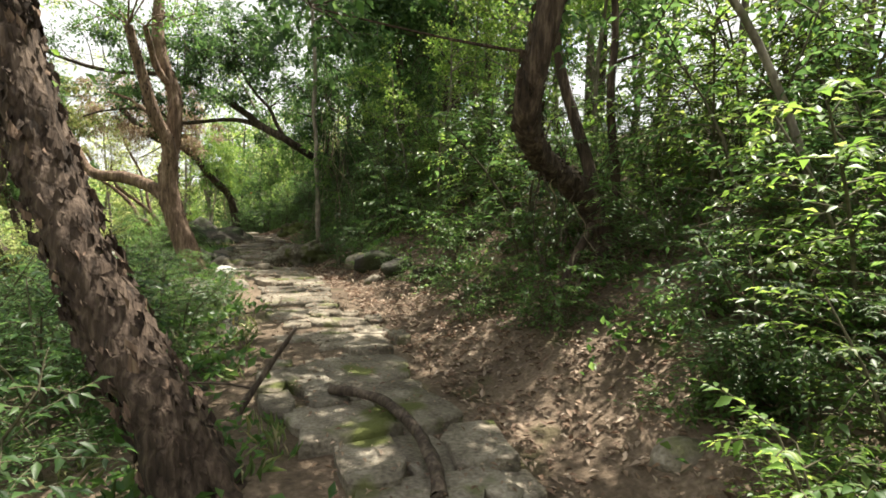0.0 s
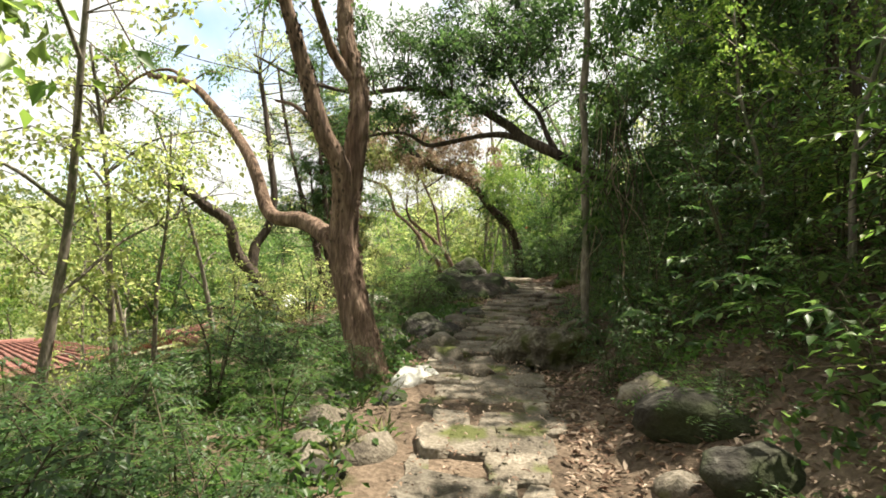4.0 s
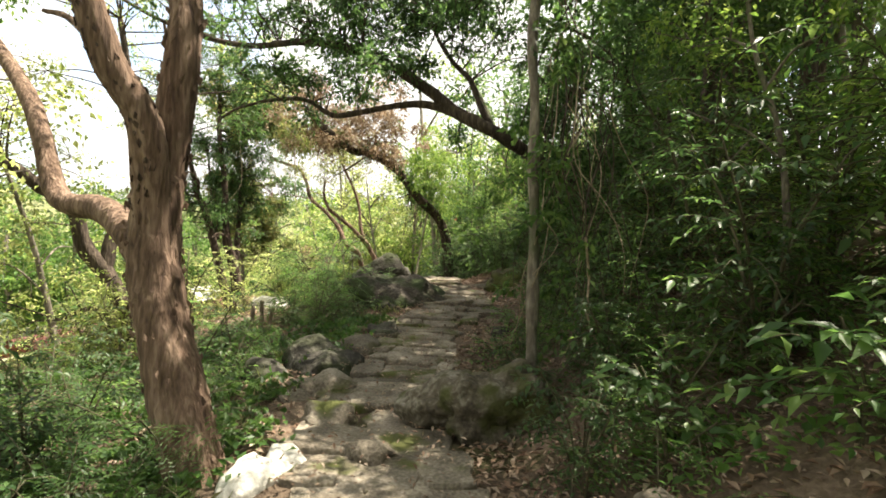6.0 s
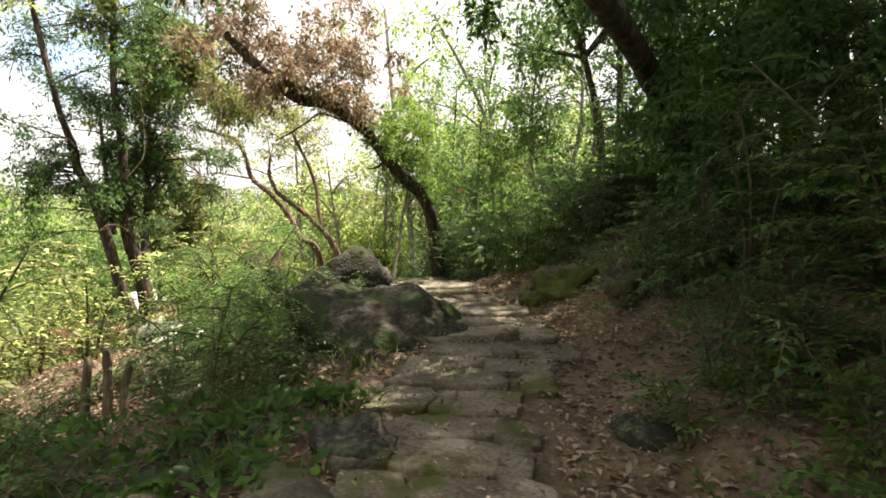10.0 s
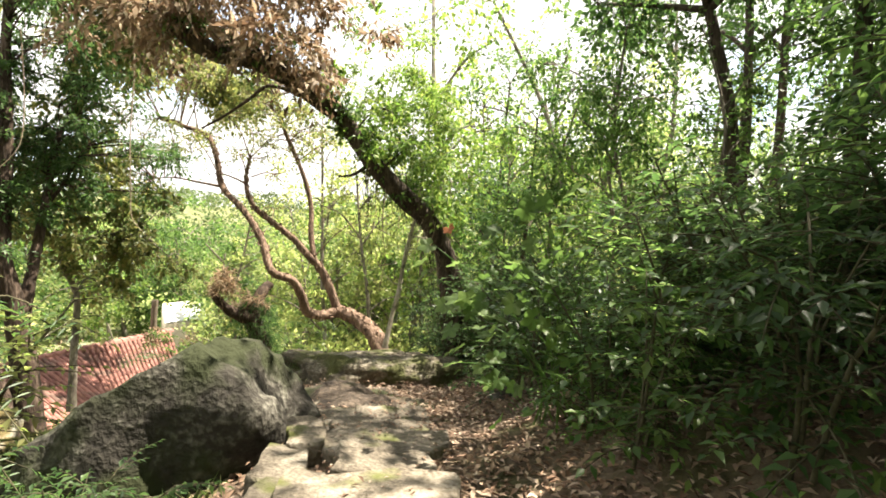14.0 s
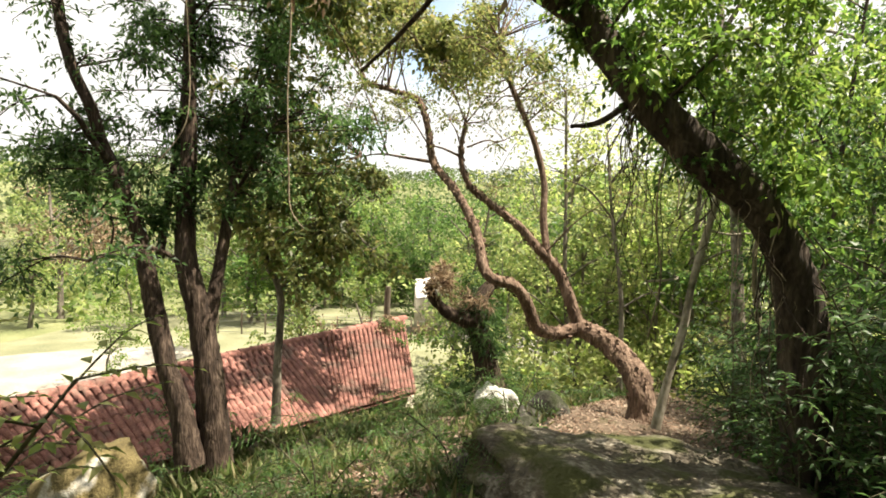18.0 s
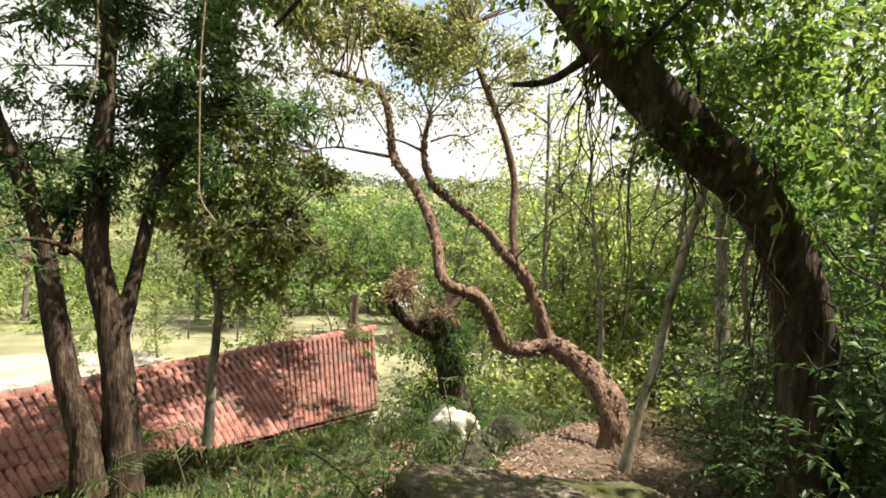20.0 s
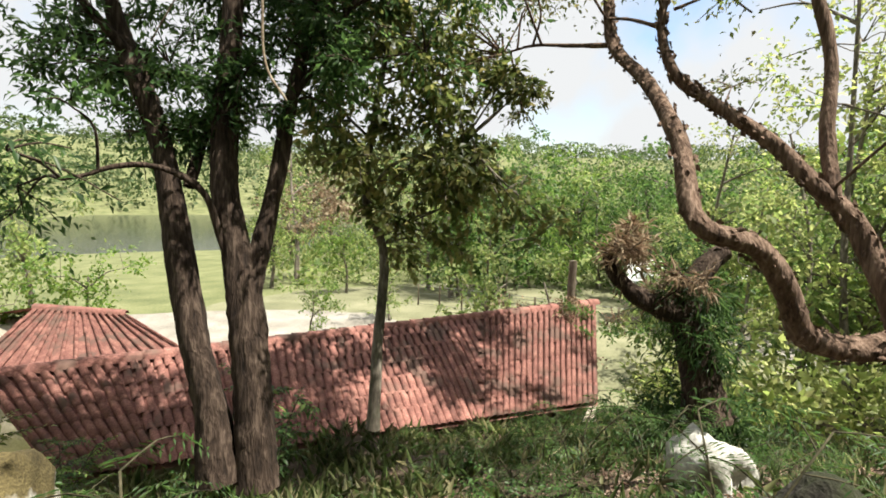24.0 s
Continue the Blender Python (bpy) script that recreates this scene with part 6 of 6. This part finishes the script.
scatter(["herb", "feather"], [0.7, 0.3], 34, (-3.4, -0.8), (15.6, 19.6), (0.4, 0.85), 82, gap=0.3)
for k, (x, y, z) in enumerate([(-16.97, 26.85, -1.59), (-15.07, 26.48, -0.92), (-19.69, 28.02, -2.25), (-18.89, 30.74, -2.08), (-16.57, 29.92, -1.58), (-22.59, 28.64, -2.81), (-26.52, 29.07, -4.01)]):
    plant([TREES["airy"][k % 2]], x, y, (1.35, 1.6)[k % 2], END)

# sapling whose leafy branch hangs into the start of the walk
t12 = [(2.3, 3.3, 0.6), (2.1, 3.4, 1.8), (1.5, 3.3, 2.9), (0.7, 3.1, 3.25), (-0.1, 3.0, 3.15), (-0.6, 3.1, 3.0)]
tree("overhanging_sapling", "slender sapling with broad leaves hanging over the path", [("trunk", t12, 0.03, 0.01)], M_BARK_GREY,
     clumps_round(t12[3:], (0.15, 0.15, 0.08), 0.35, 8, 19), L_BUSH, 0.14, 0.5, twigs=7, per=4, seed=19, droop=0.7)

# shrubs by the roof and dry creeper on its far end
for x, y, k, sc in [(-13.5, 13.2, "pale", 1.1), (-13.1, 12.6, "pale", 1.2), (-14.0, 12.5, "pale", 1.3), (-14.8, 11.7, "pale", 1.4), (-13.4, 13.7, "feather", 1.1), (-12.8, 13.9, "herb", 1.2), (-12.4, 13.4, "herb", 1.1), (-13.9, 14.0, "bright", 0.8), (-12.6, 14.7, "herb", 1.0), (-12.9, 17.6, "feather", 0.7),
                    (-13.2, 18.7, "herb", 1.0), (-12.7, 19.6, "feather", 0.9), (-13.6, 20.0, "broad", 0.8), (-12.2, 20.6, "herb", 1.1), (-14.4, 19.4, "feather", 0.9)]:
    plant(KINDS[k], x, y, sc, g_far, -0.03)
rc = thing("roof_creeper", (-18.6, 21.3, -1.1), "dry creeper tangled over the roof's far end", "creeper")
for nm, mt, seed in (("dry_foliage", L_DRY, 151), ("green_foliage", L_BUSH, 152)):
    gg = np.random.default_rng(seed)
    v, f = joined([sprays(c[:3], c[3], 16, 6, 0.09, 0.4, LC, gg)[0] for c in clumps_round([(0, 0, 0.2), (0.7, -0.2, -0.2), (1.3, -0.2, -0.5), (0.4, 0.6, -0.1)], (0.25, 0.3, 0.1), 0.35, 9, seed)])
    part(nm, mesh_of(nm, v, f), mt, rc)

# fallen branch and sticks at the start of the path
def fallen(pts, r0, r1, label, seed):
    v, f = tube(pts, r0, r1, 8, 0.12, 6, 0, 1, seed)
    return tagged(part("fallen_branch", mesh_of("fallen_branch", v, f, True), M_BARK_DARK), label, "branch")


fallen([(-0.75, 3.1, 0.56), (-0.55, 2.98, 0.58), (-0.38, 2.84, 0.57), (-0.23, 2.61, 0.54), (-0.12, 2.33, 0.49), (-0.09, 2.15, 0.44)], 0.030, 0.034, "curved brown fallen branch lying on the path edge", 3)
fallen([(-1.61, 3.19, 0.55), (-1.37, 3.12, 0.57), (-1.18, 3.09, 0.55)], 0.008, 0.006, "thin dry stick in the herbs beside the path", 4)
fallen([(-1.25, 2.9, 0.42), (-1.13, 3.09, 0.65), (-0.97, 3.16, 0.9)], 0.020, 0.012, "slanting broken stick standing among herbs", 5)

# weathered stakes at the path's lower edge
for k, (x, y, hgt) in enumerate([(-7.13, 11.38, 0.52), (-7.22, 11.28, 0.44), (-7.05, 11.46, 0.38)]):
    q = on_ground(x, y)
    v, f = tube([q - Vector((0, 0, 0.15)), q + Vector((0.01, 0.02, hgt * 0.5)), q + Vector((0.03, 0.03 * k, hgt))], 0.035, 0.028, 7, 0.12, 4, 0, 1, k)
    tagged(part("stake", mesh_of("stake", v, f), M_TIMBER), "weathered dark wooden stake in the slope", "stake", "wooden stakes")

rock("boulder", on_ground(-8.8, 13.3, 0.1), (0.42, 0.34, 0.32), M_PALEROCK, "pale sunlit rock among the bushes on the slope", 20, 27)

# stones on the bank foot and by the three-limbed tree
for k, (x, y, r, mt) in enumerate([(-1.05, 7.35, 0.26, M_BOULDER), (-0.75, 6.85, 0.2, M_BOULDER), (-1.45, 7.85, 0.22, M_STONE), (-3.35, 6.75, 0.2, M_STONE), (-3.05, 6.35, 0.17, M_STONE),
                                 (-3.75, 7.15, 0.15, M_STONE), (-2.75, 9.5, 0.3, M_BOULDER), (-4.75, 9.75, 0.3, M_BOULDER), (-5.1, 10.1, 0.24, M_STONE), (-4.9, 9.3, 0.22, M_BOULDER),
                                 (-0.35, 6.2, 0.15, M_BOULDER), (-8.1, 15.6, 0.3, M_BOULDER), (-9.2, 17.3, 0.26, M_BOULDER), (-9.9, 18.2, 0.3, M_BOULDER), (-10.4, 18.9, 0.22, M_BOULDER)]):
    rock("stone", on_ground(x, y, 0.03), (r * 1.35, r, r * 0.75), mt, "weathered stone half set in the earth", 37.0 * k, 70 + k, 3, 0.3, category="stone")

# blocks along the path's lower edge, pale stones beside the three-limbed tree
for k, (x, y, r, mt) in enumerate([(-4.1, 9.1, 0.24, M_STONE), (-4.35, 9.55, 0.28, M_BOULDER), (-4.6, 10.3, 0.26, M_STONE), (-3.6, 8.55, 0.2, M_STONE), (-4.7, 10.9, 0.22, M_BOULDER),
                                   (-3.38, 7.70, 0.16, M_PALEROCK), (-3.39, 7.94, 0.13, M_PALEROCK), (-3.0, 8.2, 0.15, M_STONE)]):
    rock("stone", on_ground(x, y, 0.02), (r * 1.3, r, r * 0.8), mt, "angular stone block edging the path", 53.0 * k, 110 + k, 3, 0.45, category="stone")
for x, y, k, sc in [(-6.85, 13.0, "feather", 0.95), (-6.75, 12.2, "feather", 0.7), (-7.2, 12.9, "feather", 1.25),
                    (-7.6, 13.0, "feather", 1.3), (-7.1, 12.4, "broad", 0.75), (-6.9, 11.8, "herb", 0.9), (-7.5, 12.3, "herb", 1.2), (-7.7, 13.6, "herb", 0.6), (-6.75, 13.75, "herb", 0.4)]:
    plant(KINDS[k], x, y, sc, END, 0.05, 1.15)

big = shrub_kind("shrub", "low shrub with long dark glossy leaves on the bank", L_DARK, 0.17, 0.32, LF, 6, 7, 0.7, 0.6, 40, 4)
for x, y, sc in [(-3.5, 14.25, 0.75), (-3.35, 13.9, 0.7), (-3.1, 13.3, 0.6), (-2.3, 10.6, 0.7), (-1.9, 9.6, 0.7), (-6.2, 17.5, 0.7), (-6.6, 17.9, 0.8), (-6.9, 18.3, 0.8)]:
    plant([big], x, y, sc, END, -0.03)
wide = shrub_kind("broadleaf_shrub", "low shrub with long pale green leaves beside the path", L_BUSH, 0.16, 0.40, LF, 6, 6, 0.7, 0.6, 45, 4)
for x, y, sc in [(-1.5, 8.45, 0.8), (-1.15, 8.9, 0.9), (-1.75, 9.2, 0.7), (-0.8, 8.1, 0.9), (0.0, 6.6, 0.8), (-0.3, 7.2, 0.8), (1.3, 3.2, 0.6), (1.6, 2.7, 0.6), (1.2, 2.5, 0.5)]:
    plant([wide], x, y, sc, END, -0.03)
for _ in range(30):
    x, y = END.uniform(-4.2, -1.6), END.uniform(11.2, 15.0)
    if along(np.array([x]), np.array([y]))[0][0] > 1.15:
        plant(KINDS[("herb", "herb", "dark", "feather")[int(END.integers(4))]], x, y, END.uniform(0.4, 0.7), END, -0.03)

# loose stones along the path
g_s = random.Random(5)
for k in range(26):
    w = g_s.uniform(2.5, 16.5)
    i = int(w)
    a, b = PATH[i], PATH[i + 1]
    p = a + (b - a) * (w - i)
    d = (b - a)[:2] / np.linalg.norm((b - a)[:2])
    s = g_s.choice([-1, -1, 1]) * g_s.uniform(0.68, 1.15)
    q = on_ground(p[0] + d[1] * s, p[1] - d[0] * s)
    r = g_s.uniform(0.08, 0.2)
    rock("stone", q, (r * 1.3, r, r * 0.7), g_s.choice([M_BOULDER, M_STONE]), "loose weathered stone at the path edge", g_s.uniform(0, 180), 40 + k, 2, category="stone")
